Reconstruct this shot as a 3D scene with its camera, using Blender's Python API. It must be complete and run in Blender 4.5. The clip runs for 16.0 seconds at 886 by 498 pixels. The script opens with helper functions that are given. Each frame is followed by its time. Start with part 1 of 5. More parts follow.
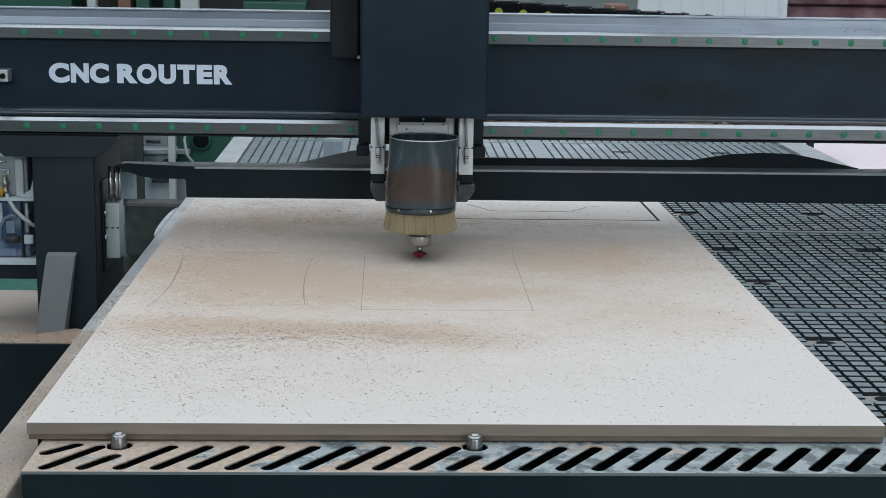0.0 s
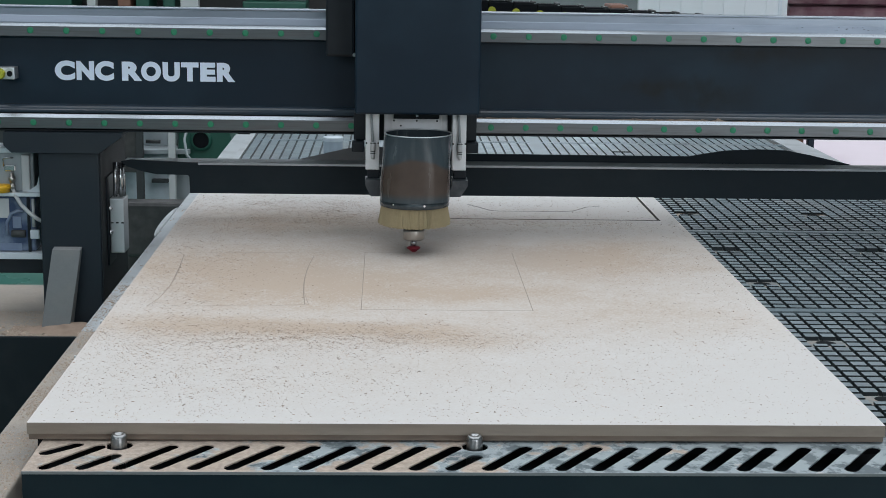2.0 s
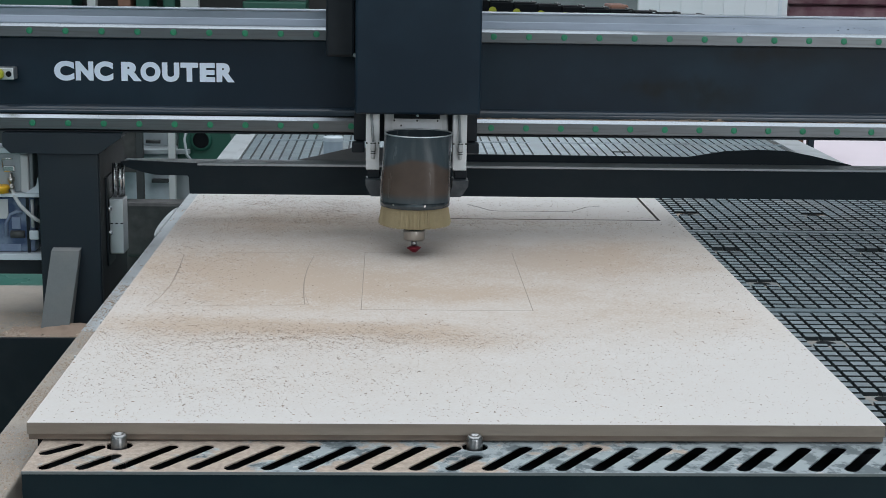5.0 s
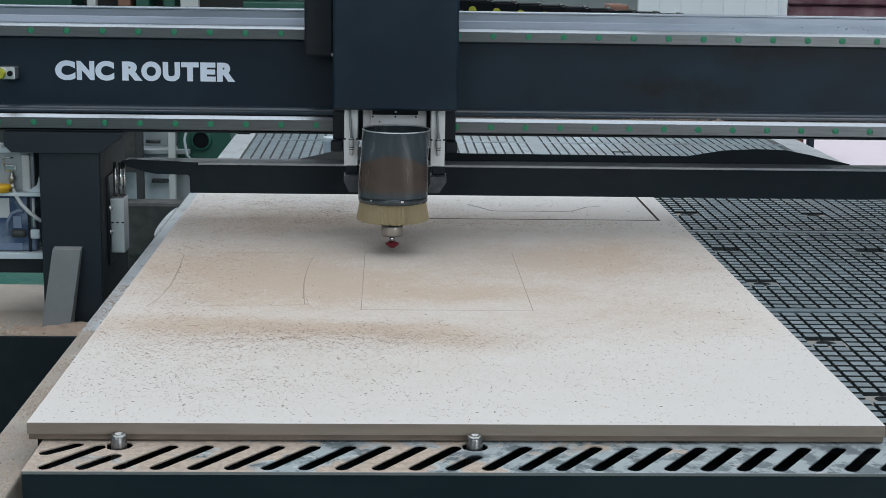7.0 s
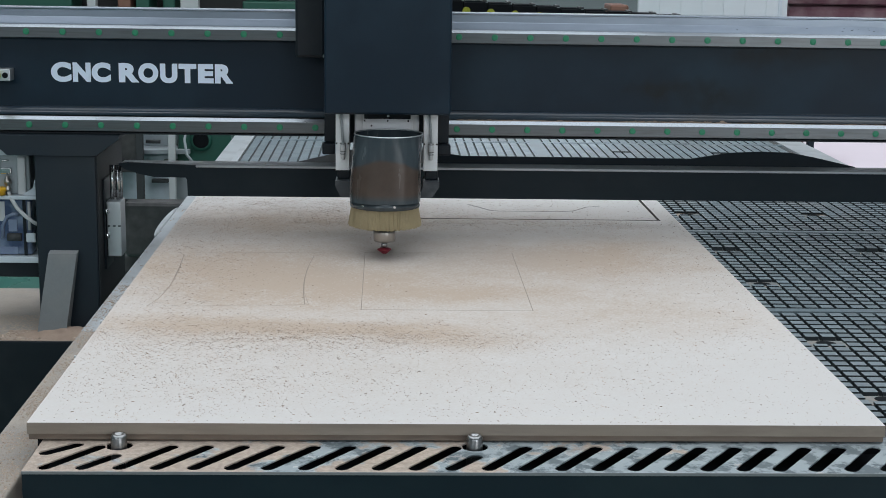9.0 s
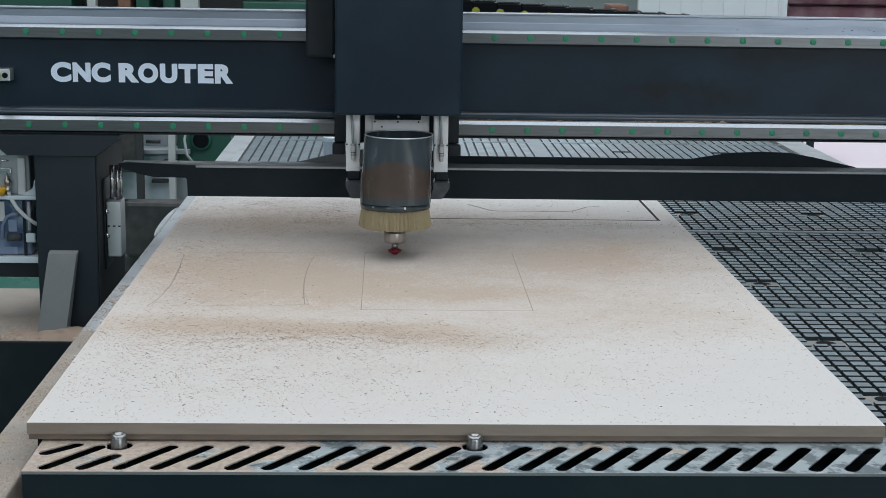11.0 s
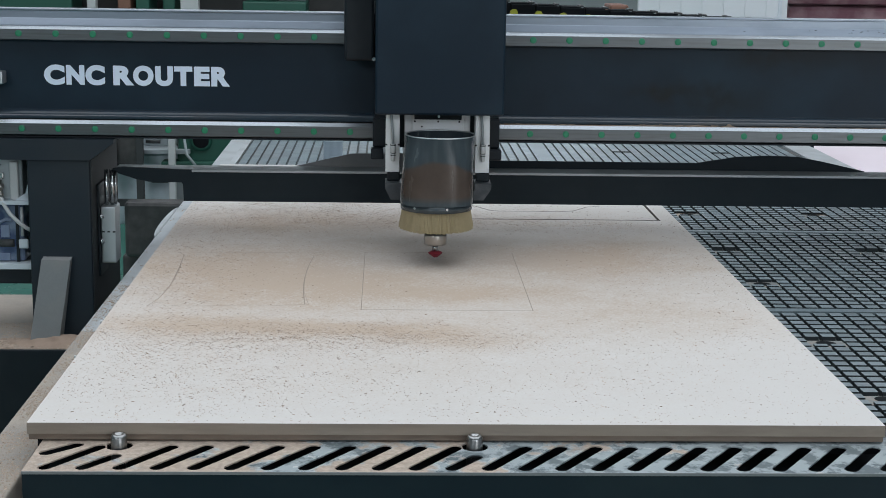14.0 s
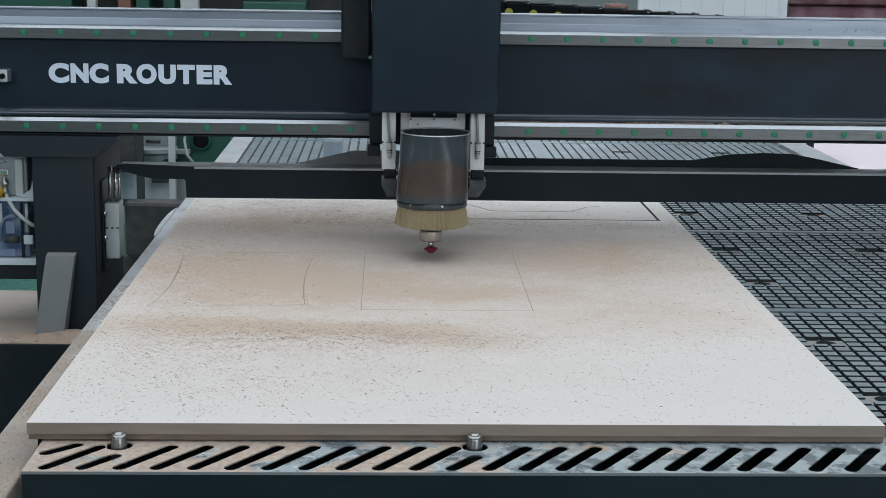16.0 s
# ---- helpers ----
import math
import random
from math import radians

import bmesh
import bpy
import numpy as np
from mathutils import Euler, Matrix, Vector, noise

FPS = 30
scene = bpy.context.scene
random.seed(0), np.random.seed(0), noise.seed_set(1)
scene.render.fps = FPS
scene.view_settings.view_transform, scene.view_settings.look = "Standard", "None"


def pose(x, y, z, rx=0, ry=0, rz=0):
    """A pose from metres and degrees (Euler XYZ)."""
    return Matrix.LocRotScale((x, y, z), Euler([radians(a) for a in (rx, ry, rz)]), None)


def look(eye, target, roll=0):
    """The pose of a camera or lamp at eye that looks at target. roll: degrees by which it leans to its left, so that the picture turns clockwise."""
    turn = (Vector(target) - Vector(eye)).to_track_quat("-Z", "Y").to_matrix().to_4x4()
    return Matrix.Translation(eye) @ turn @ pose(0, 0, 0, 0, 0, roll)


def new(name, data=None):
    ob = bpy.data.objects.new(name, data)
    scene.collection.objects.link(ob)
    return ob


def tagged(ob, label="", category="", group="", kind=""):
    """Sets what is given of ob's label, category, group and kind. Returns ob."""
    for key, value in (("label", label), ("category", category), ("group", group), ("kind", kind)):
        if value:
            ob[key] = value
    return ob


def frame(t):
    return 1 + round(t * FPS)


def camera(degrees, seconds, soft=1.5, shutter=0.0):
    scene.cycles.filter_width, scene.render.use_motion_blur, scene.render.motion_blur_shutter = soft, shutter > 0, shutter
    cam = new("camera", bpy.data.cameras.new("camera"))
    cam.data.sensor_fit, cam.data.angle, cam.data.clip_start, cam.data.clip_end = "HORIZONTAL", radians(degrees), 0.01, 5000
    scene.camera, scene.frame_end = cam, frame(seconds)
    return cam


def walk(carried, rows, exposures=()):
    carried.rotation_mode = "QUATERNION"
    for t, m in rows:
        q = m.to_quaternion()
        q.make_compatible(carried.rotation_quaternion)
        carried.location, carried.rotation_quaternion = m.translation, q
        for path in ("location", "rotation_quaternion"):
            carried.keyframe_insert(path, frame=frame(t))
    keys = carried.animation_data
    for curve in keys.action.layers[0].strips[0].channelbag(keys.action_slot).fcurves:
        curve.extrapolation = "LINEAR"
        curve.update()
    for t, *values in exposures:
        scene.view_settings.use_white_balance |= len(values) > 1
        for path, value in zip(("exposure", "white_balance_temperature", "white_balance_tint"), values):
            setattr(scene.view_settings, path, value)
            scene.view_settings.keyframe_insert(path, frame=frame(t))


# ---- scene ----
B = 0.85  # height of the board's top face above the floor
cam = camera(33.14, 16.0, soft=0.9, shutter=0.5)
EYE = Vector((0.5046, -2.0144, B + 0.6736))
YAW, PITCH = radians(2.170), radians(11.766)
AIM = EYE + Vector((math.sin(YAW) * math.cos(PITCH), math.cos(YAW) * math.cos(PITCH), -math.sin(PITCH)))
walk(cam, [(0.0, look(EYE, AIM, 0.9175)), (16.0, look(EYE, AIM, 0.9175))],
     exposures=[(0.0, 0.0), (11.6, 0.0), (12.2, -0.04), (13.5, -0.04), (14.1, -0.01), (16.0, 0.0)])

# ---- world, light, exposure ----
world = bpy.data.worlds.new("sky")
scene.world = world
world.use_nodes = True
wn = world.node_tree.nodes
sky = wn.new("ShaderNodeTexSky")
sky.sky_type, sky.sun_disc = "NISHITA", False
sky.sun_elevation, sky.sun_rotation = radians(40), radians(200)
world.node_tree.links.new(sky.outputs[0], wn["Background"].inputs[0])
wn["Background"].inputs[1].default_value = 0.1


def area_lamp(name, m, sx, sy, power, colour):
    data = bpy.data.lights.new(name, "AREA")
    data.shape, data.size, data.size_y, data.energy, data.color = "RECTANGLE", sx, sy, power, colour
    ob = new(name, data)
    ob.matrix_world = m
    return ob


COOL = (0.94, 0.982, 1.048)
# area lamps added for unseen sources: an assumed doorway, window bands and roof
area_lamp("added_south_door_fill", look((5.2, -9.0, 1.5), (5.2, 0, 1.5)), 3.9, 2.9, 62, COOL)
for wx in (-3.6, 4.8):
    area_lamp("added_south_window_fill", look((wx, -8.95, 3.9), (wx, 0, 1.6)), 5.0, 1.5, 128, COOL)
area_lamp("added_north_window_fill", look((0.5, 13.95, 2.9), (0.5, 0, 2.0)), 12.0, 1.8, 150, COOL)
area_lamp("added_roof_fill", look((0.5, 2.4, 5.95), (0.5, 2.4, 0)), 10.0, 11.0, 590, COOL)


# ---- materials ----
def material(name, colour, rough=0.5, metal=0.0, vary=0.12, scale=30.0, fine=300.0, bump=0.05, second=None, blotch=4.0, mix=0.35, stretch=(1, 1, 1), spec=0.5):
    """Two scales of colour change, worn patches of a second colour, roughness change and fine relief."""
    m = bpy.data.materials.new(name)
    m.use_nodes = True
    n, l = m.node_tree.nodes, m.node_tree.links
    b = n["Principled BSDF"]
    co = n.new("ShaderNodeTexCoord")
    mp = n.new("ShaderNodeMapping")
    mp.inputs["Scale"].default_value = stretch
    l.new(co.outputs["Object"], mp.inputs[0])
    n1, n2, n3 = (n.new("ShaderNodeTexNoise") for _ in range(3))
    for k, s, d in ((n1, scale, 5), (n2, fine, 3), (n3, blotch, 6)):
        k.inputs["Scale"].default_value, k.inputs["Detail"].default_value = s, d
        l.new(mp.outputs[0], k.inputs["Vector"])
    dark = [c * (1 - vary) for c in colour]
    light = [min(1, c * (1 + vary)) for c in colour]
    r1 = n.new("ShaderNodeMix")
    r1.data_type = "RGBA"
    r1.inputs["A"].default_value, r1.inputs["B"].default_value = (*dark, 1), (*light, 1)
    add = n.new("ShaderNodeMath")
    add.operation = "MULTIPLY_ADD"
    add.inputs[1].default_value, add.inputs[2].default_value = 0.5, 0.0
    l.new(n1.outputs["Fac"], add.inputs[0])
    add2 = n.new("ShaderNodeMath")
    add2.operation = "MULTIPLY_ADD"
    add2.inputs[1].default_value = 0.5
    l.new(n2.outputs["Fac"], add2.inputs[0])
    l.new(add.outputs[0], add2.inputs[2])
    l.new(add2.outputs[0], r1.inputs["Factor"])
    out = r1.outputs["Result"]
    if second:
        ramp = n.new("ShaderNodeValToRGB")
        ramp.color_ramp.elements[0].position, ramp.color_ramp.elements[1].position = 0.47, 0.68
        ramp.color_ramp.elements[1].color = (mix, mix, mix, 1)
        ramp.color_ramp.elements[0].color = (0, 0, 0, 1)
        l.new(n3.outputs["Fac"], ramp.inputs[0])
        r2 = n.new("ShaderNodeMix")
        r2.data_type = "RGBA"
        l.new(ramp.outputs[0], r2.inputs["Factor"])
        l.new(out, r2.inputs["A"])
        r2.inputs["B"].default_value = (*second, 1)
        out = r2.outputs["Result"]
    l.new(out, b.inputs["Base Color"])
    rr = n.new("ShaderNodeMapRange")
    rr.inputs["To Min"].default_value, rr.inputs["To Max"].default_value = max(0.02, rough - 0.08), min(1, rough + 0.12)
    l.new(n3.outputs["Fac"], rr.inputs["Value"])
    l.new(rr.outputs[0], b.inputs["Roughness"])
    b.inputs["Metallic"].default_value = metal
    b.inputs["Specular IOR Level"].default_value = spec
    if bump:
        bp = n.new("ShaderNodeBump")
        bp.inputs["Strength"].default_value, bp.inputs["Distance"].default_value = bump, 0.002
        l.new(add2.outputs[0], bp.inputs["Height"])
        l.new(bp.outputs[0], b.inputs["Normal"])
    return m


def piecewise(m, low, high):
    """Give every separate piece of the mesh, and every object, its own brightness."""
    n, l = m.node_tree.nodes, m.node_tree.links
    b = n["Principled BSDF"]
    geo, info = n.new("ShaderNodeNewGeometry"), n.new("ShaderNodeObjectInfo")
    add, frac, span, mul = (n.new(k) for k in ("ShaderNodeMath", "ShaderNodeMath", "ShaderNodeMapRange", "ShaderNodeVectorMath"))
    frac.operation, mul.operation = "FRACT", "SCALE"
    l.new(geo.outputs["Random Per Island"], add.inputs[0])
    l.new(info.outputs["Random"], add.inputs[1])
    l.new(add.outputs[0], frac.inputs[0])
    span.inputs["To Min"].default_value, span.inputs["To Max"].default_value = low, high
    l.new(frac.outputs[0], span.inputs["Value"])
    l.new(b.inputs["Base Color"].links[0].from_socket, mul.inputs[0])
    l.new(span.outputs[0], mul.inputs["Scale"])
    l.new(mul.outputs[0], b.inputs["Base Color"])


M_PAINT = material("anthracite_paint", (0.0035, 0.0132, 0.0255), 0.4, spec=0.27, vary=0.15, scale=12, fine=500, bump=0.06, second=(0.0095, 0.026, 0.043), mix=0.9, blotch=4)


def smeared_dark(m, spots, colour):
    """Ragged dark smears, old grease and painted shade: x, z, half width, half height in the part's own metres."""
    n, l = m.node_tree.nodes, m.node_tree.links
    b = n["Principled BSDF"]
    co, tex, mad, sep = (n.new(k) for k in ("ShaderNodeTexCoord", "ShaderNodeTexNoise", "ShaderNodeVectorMath", "ShaderNodeSeparateXYZ"))
    tex.inputs["Scale"].default_value, tex.inputs["Detail"].default_value = 26, 7
    mad.operation = "MULTIPLY_ADD"
    mad.inputs[1].default_value = (0.16, 0, 0.06)
    l.new(co.outputs["Object"], tex.inputs["Vector"])
    l.new(tex.outputs["Color"], mad.inputs[0])
    l.new(co.outputs["Object"], mad.inputs[2])
    l.new(mad.outputs[0], sep.inputs[0])

    def calc(op, *vals):
        k = n.new("ShaderNodeMath")
        k.operation = op
        for q, v in enumerate(vals):
            if isinstance(v, (int, float)):
                k.inputs[q].default_value = v
            else:
                l.new(v, k.inputs[q])
        return k.outputs[0]

    total = 0.0
    for x, z, sx, sz in spots:
        u, v = calc("DIVIDE", calc("SUBTRACT", sep.outputs[0], x + 0.08), sx), calc("DIVIDE", calc("SUBTRACT", sep.outputs[2], z + 0.03), sz)
        total = calc("ADD", calc("POWER", 2.718, calc("MULTIPLY", calc("ADD", calc("MULTIPLY", u, u), calc("MULTIPLY", v, v)), -1.0)), total)
    mix = n.new("ShaderNodeMix")
    mix.data_type = "RGBA"
    l.new(calc("MINIMUM", calc("MULTIPLY", total, calc("MULTIPLY_ADD", tex.outputs["Fac"], 1.5, -0.1)), 0.85), mix.inputs["Factor"])
    l.new(b.inputs["Base Color"].links[0].from_socket, mix.inputs["A"])
    mix.inputs["B"].default_value = (*colour, 1)
    l.new(mix.outputs["Result"], b.inputs["Base Color"])


M_BEAM = material("anthracite_beam_paint", (0.0035, 0.0132, 0.0255), 0.4, spec=0.27, vary=0.15, scale=12, fine=500, bump=0.06, second=(0.0095, 0.026, 0.043), mix=0.9, blotch=4)
# the last two paint shade below the upper rail; the rest are grease
smeared_dark(M_BEAM, [(1.48, 0.825, 0.1, 0.03), (1.62, 0.93, 0.13, 0.025), (1.35, 0.85, 0.08, 0.015), (0.95, 0.96, 0.25, 0.015), (1.3, 0.96, 0.2, 0.015)], (0.004, 0.006, 0.007))
M_BLACK = material("black_paint", (0.006, 0.0105, 0.0155), 0.45, spec=0.28, vary=0.2, scale=15, fine=400, second=(0.026, 0.031, 0.036), mix=0.4, blotch=9)
M_APRON = material("black_rubber_sheet", (0.0055, 0.0128, 0.0185), 0.6, spec=0.25, vary=0.2, scale=20, fine=300, second=(0.02, 0.027, 0.032), mix=0.3, blotch=12)
M_STEEL = material("ground_steel", (0.275, 0.315, 0.375), 0.36, 1.0, vary=0.07, scale=5, fine=120, bump=0.02, stretch=(1, 5, 5), second=(0.2, 0.23, 0.27), mix=0.6, blotch=5)
M_SCORE = material("dark_scored_line", (0.06, 0.052, 0.045), 0.9, vary=0.3, scale=60, fine=400)
M_GRIME = material("grimy_castings", (0.028, 0.03, 0.031), 0.5, vary=0.4, scale=14, fine=90, bump=0.3, second=(0.1, 0.098, 0.095), mix=0.7, blotch=9)
M_PALE = material("pale_blue_cabinet", (0.62, 0.7, 0.76), 0.45, vary=0.08, scale=8, second=(0.32, 0.36, 0.4), mix=0.6, blotch=7)
# polished steel made paler than the rail face, part of its highlight painted in
M_RACE = material("highlight_raceway", (0.31, 0.34, 0.37), 0.24, 1.0, vary=0.15, scale=6, fine=60, bump=0.02, stretch=(1, 10, 10), second=(0.16, 0.175, 0.19), mix=0.8, blotch=2.5)
M_GLOSS = material("glossy_dark_lip", (0.022, 0.036, 0.052), 0.17, vary=0.2, scale=10, second=(0.03, 0.035, 0.04), mix=0.6, blotch=6)
M_RAIL = material("rail_steel", (0.16, 0.172, 0.182), 0.32, 1.0, vary=0.12, scale=8, fine=200, bump=0.03, stretch=(1, 20, 20), second=(0.12, 0.115, 0.112), mix=0.5, blotch=10)
M_ALU = material("anodised_aluminium", (0.55, 0.58, 0.6), 0.4, 0.85, vary=0.06, scale=20, fine=400, bump=0.02)
M_WHITE = material("white_lacquered_plate", (0.72, 0.75, 0.77), 0.4, 0.2, vary=0.05, scale=20, second=(0.45, 0.42, 0.39), mix=0.35, blotch=15)
M_CUP = material("smoky_grey_plastic", (0.038, 0.053, 0.063), 0.22, vary=0.12, scale=10, fine=150, bump=0.004, stretch=(6, 6, 1), second=(0.062, 0.078, 0.087), mix=0.7, blotch=9)


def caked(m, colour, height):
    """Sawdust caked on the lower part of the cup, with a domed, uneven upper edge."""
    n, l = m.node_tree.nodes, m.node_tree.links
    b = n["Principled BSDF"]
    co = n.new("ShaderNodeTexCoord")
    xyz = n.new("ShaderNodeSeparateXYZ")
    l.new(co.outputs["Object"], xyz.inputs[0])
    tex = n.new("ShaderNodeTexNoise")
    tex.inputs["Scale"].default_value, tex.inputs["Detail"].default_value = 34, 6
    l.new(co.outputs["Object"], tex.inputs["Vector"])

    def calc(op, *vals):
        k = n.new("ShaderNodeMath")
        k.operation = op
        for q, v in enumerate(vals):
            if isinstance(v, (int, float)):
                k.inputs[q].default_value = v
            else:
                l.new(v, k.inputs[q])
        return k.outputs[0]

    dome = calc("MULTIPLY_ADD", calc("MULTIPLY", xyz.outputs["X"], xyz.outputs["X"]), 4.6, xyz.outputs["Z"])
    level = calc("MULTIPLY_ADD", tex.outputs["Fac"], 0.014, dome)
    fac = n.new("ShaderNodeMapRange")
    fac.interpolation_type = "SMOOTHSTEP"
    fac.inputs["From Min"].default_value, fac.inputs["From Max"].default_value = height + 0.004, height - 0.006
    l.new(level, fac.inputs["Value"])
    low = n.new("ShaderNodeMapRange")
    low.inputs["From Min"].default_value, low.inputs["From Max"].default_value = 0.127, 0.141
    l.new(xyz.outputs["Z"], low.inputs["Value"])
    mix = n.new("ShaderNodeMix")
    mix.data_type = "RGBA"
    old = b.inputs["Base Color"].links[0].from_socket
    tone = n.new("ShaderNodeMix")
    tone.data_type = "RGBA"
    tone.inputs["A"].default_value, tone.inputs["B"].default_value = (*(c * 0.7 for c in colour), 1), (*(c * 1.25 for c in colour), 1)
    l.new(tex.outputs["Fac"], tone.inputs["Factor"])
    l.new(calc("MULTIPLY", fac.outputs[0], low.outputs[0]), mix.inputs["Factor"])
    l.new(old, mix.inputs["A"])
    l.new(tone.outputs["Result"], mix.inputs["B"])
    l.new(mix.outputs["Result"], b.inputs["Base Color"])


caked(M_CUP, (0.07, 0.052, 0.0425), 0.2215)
M_CUP.node_tree.nodes["Principled BSDF"].inputs["Sheen Weight"].default_value = 0.5  # sheen lightens grazing edges in place of light refracted along the sides
M_CUP.node_tree.nodes["Principled BSDF"].inputs["Sheen Roughness"].default_value = 0.2
M_CHROME = material("chrome", (0.62, 0.63, 0.64), 0.2, 1.0, vary=0.05, bump=0.0)
M_PIN = material("dulled_chrome", (0.33, 0.335, 0.34), 0.27, 1.0, vary=0.2, scale=90, bump=0.05, second=(0.2, 0.19, 0.18), mix=0.5, blotch=60)
M_NUT = material("worn_nickel", (0.42, 0.4, 0.375), 0.3, 1.0, vary=0.1, scale=60, bump=0.03)
M_GREEN = material("green_plastic_cap", (0.014, 0.2, 0.1), 0.4, vary=0.2, scale=80)
M_RED = material("red_carbide_bit", (0.2, 0.011, 0.024), 0.5, vary=0.2, scale=120)
M_BRISTLE = material("pale_bristle", (0.33, 0.275, 0.165), 0.75, vary=0.25, scale=150, fine=600)
# dusty paint of the gussets; also a painted reflection and an edge highlight
M_DUSTY_LIT = material("dusty_and_highlight_grey", (0.195, 0.207, 0.213), 0.75, vary=0.15, scale=25, fine=250, second=(0.27, 0.26, 0.245), mix=0.5, blotch=9)
M_SAND = material("sawdust_film", (0.36, 0.318, 0.275), 0.9, vary=0.18, scale=110, fine=500, bump=0.9, second=(0.23, 0.235, 0.235), mix=0.6, blotch=6)


def plate_material():
    """Blue-grey plated steel with hard-edged caked sawdust, thicker towards one end."""
    m = bpy.data.materials.new("plated_steel_with_caked_sawdust")
    m.use_nodes = True
    n, l = m.node_tree.nodes, m.node_tree.links
    b = n["Principled BSDF"]
    co, sep = n.new("ShaderNodeTexCoord"), n.new("ShaderNodeSeparateXYZ")
    l.new(co.outputs["Object"], sep.inputs[0])

    def noise_at(scale, detail, rough=0.6):
        k = n.new("ShaderNodeTexNoise")
        k.inputs["Scale"].default_value, k.inputs["Detail"].default_value, k.inputs["Roughness"].default_value = scale, detail, rough
        l.new(co.outputs["Object"], k.inputs["Vector"])
        return k.outputs["Fac"]

    def band(src, lo, hi):
        k = n.new("ShaderNodeMapRange")
        k.interpolation_type = "SMOOTHSTEP"
        k.inputs["From Min"].default_value, k.inputs["From Max"].default_value = lo, hi
        l.new(src, k.inputs["Value"])
        return k.outputs[0]

    def blend(fac, a, c):
        k = n.new("ShaderNodeMix")
        k.data_type = "RGBA"
        l.new(fac, k.inputs["Factor"])
        for sock, v in (("A", a), ("B", c)):
            if isinstance(v, tuple):
                k.inputs[sock].default_value = (*v, 1)
            else:
                l.new(v, k.inputs[sock])
        return k.outputs["Result"]

    caked = n.new("ShaderNodeMath")
    caked.operation = "MULTIPLY_ADD"
    caked.inputs[1].default_value = -0.25
    l.new(sep.outputs[0], caked.inputs[0])
    l.new(noise_at(10, 8, 0.6), caked.inputs[2])
    dust = band(caked.outputs[0], 0.58, 0.64)
    steel = blend(band(noise_at(22, 7, 0.7), 0.46, 0.58), (0.36, 0.41, 0.43), (0.15, 0.18, 0.195))
    sand = blend(band(noise_at(90, 8, 0.75), 0.35, 0.65), (0.34, 0.28, 0.235), (0.5, 0.41, 0.34))
    l.new(blend(dust, steel, sand), b.inputs["Base Color"])
    l.new(band(dust, -0.6, 1.2), b.inputs["Roughness"])
    bp = n.new("ShaderNodeBump")
    bp.inputs["Strength"].default_value, bp.inputs["Distance"].default_value = 0.4, 0.002
    l.new(caked.outputs[0], bp.inputs["Height"])
    l.new(bp.outputs[0], b.inputs["Normal"])
    return m


M_PLATE2 = plate_material()
M_BORDER = material("pale_grey_border", (0.42, 0.45, 0.47), 0.4, vary=0.1, scale=30, fine=300, second=(0.3, 0.32, 0.33), mix=0.6, blotch=12)
M_TILE = material("grey_phenolic", (0.156, 0.204, 0.226), 0.4, vary=0.18, scale=25, fine=400, bump=0.08, second=(0.2, 0.215, 0.215), mix=0.6, blotch=6)
piecewise(M_TILE, 0.84, 1.14)
# darker copy of the pad grey: shade painted into the pad sides
M_SIDE = material("shaded_phenolic_side", (0.021, 0.028, 0.032), 0.6, vary=0.25, scale=40, fine=300, spec=0.3)
M_SLOT = material("dusty_slot_floor", (0.075, 0.09, 0.095), 0.75, vary=0.3, scale=30, fine=250, spec=0.2, second=(0.13, 0.115, 0.1), mix=0.5, blotch=7)
M_PORT = material("dusty_port_floor", (0.2, 0.21, 0.205), 0.7, vary=0.2, scale=60, fine=300, bump=0.2, second=(0.42, 0.32, 0.25), mix=0.9, blotch=22)
M_UPRIGHT = material("dusted_anthracite_paint", (0.0135, 0.0215, 0.03), 0.5, vary=0.15, scale=9, fine=400, bump=0.06, spec=0.3, second=(0.022, 0.029, 0.035), mix=0.8, blotch=5)
M_FRONT = material("dark_teal_paint", (0.0043, 0.0135, 0.021), 0.45, vary=0.15, scale=12, fine=500, bump=0.06, spec=0.3, second=(0.01, 0.022, 0.028), mix=0.8, blotch=6)
M_ARM = material("worn_blue_grey_casting", (0.032, 0.041, 0.05), 0.45, vary=0.25, scale=30, fine=200, second=(0.12, 0.13, 0.14), mix=0.6, blotch=25)
# near-black: shade painted into holes, slots and gaps; also the chain's own black
M_GAP = material("gap_shade_and_chain_black", (0.008, 0.01, 0.012), 0.8, vary=0.2, spec=0.1)
M_CORE = material("matt_near_black", (0.022, 0.025, 0.028), 0.6, vary=0.2, spec=0.2)
M_LETTER = material("pale_blue_grey_lettering", (0.7, 0.79, 0.93), 0.55, vary=0.04, scale=40)
M_FLOOR = material("green_epoxy_floor", (0.06, 0.19, 0.155), 0.25, vary=0.1, scale=6, fine=80, bump=0.03, second=(0.14, 0.24, 0.21), mix=0.5, blotch=1.2)
M_WALL = material("hall_wall_paint", (0.42, 0.45, 0.47), 0.8, vary=0.06, scale=3, fine=60)
M_CEIL = material("hall_ceiling_sheet", (0.6, 0.62, 0.63), 0.8, vary=0.05, scale=2, fine=50)
M_CORR = material("white_corrugated_sheet", (0.62, 0.67, 0.7), 0.5, vary=0.05, scale=4, fine=80)
M_PINK = material("pale_pink_foam", (0.8, 0.71, 0.77), 0.8, vary=0.05, scale=5, fine=100)
M_MAROON = material("maroon_wrapped_goods", (0.16, 0.07, 0.09), 0.7, vary=0.3, scale=8, fine=60, second=(0.4, 0.28, 0.3), mix=0.7, blotch=5)
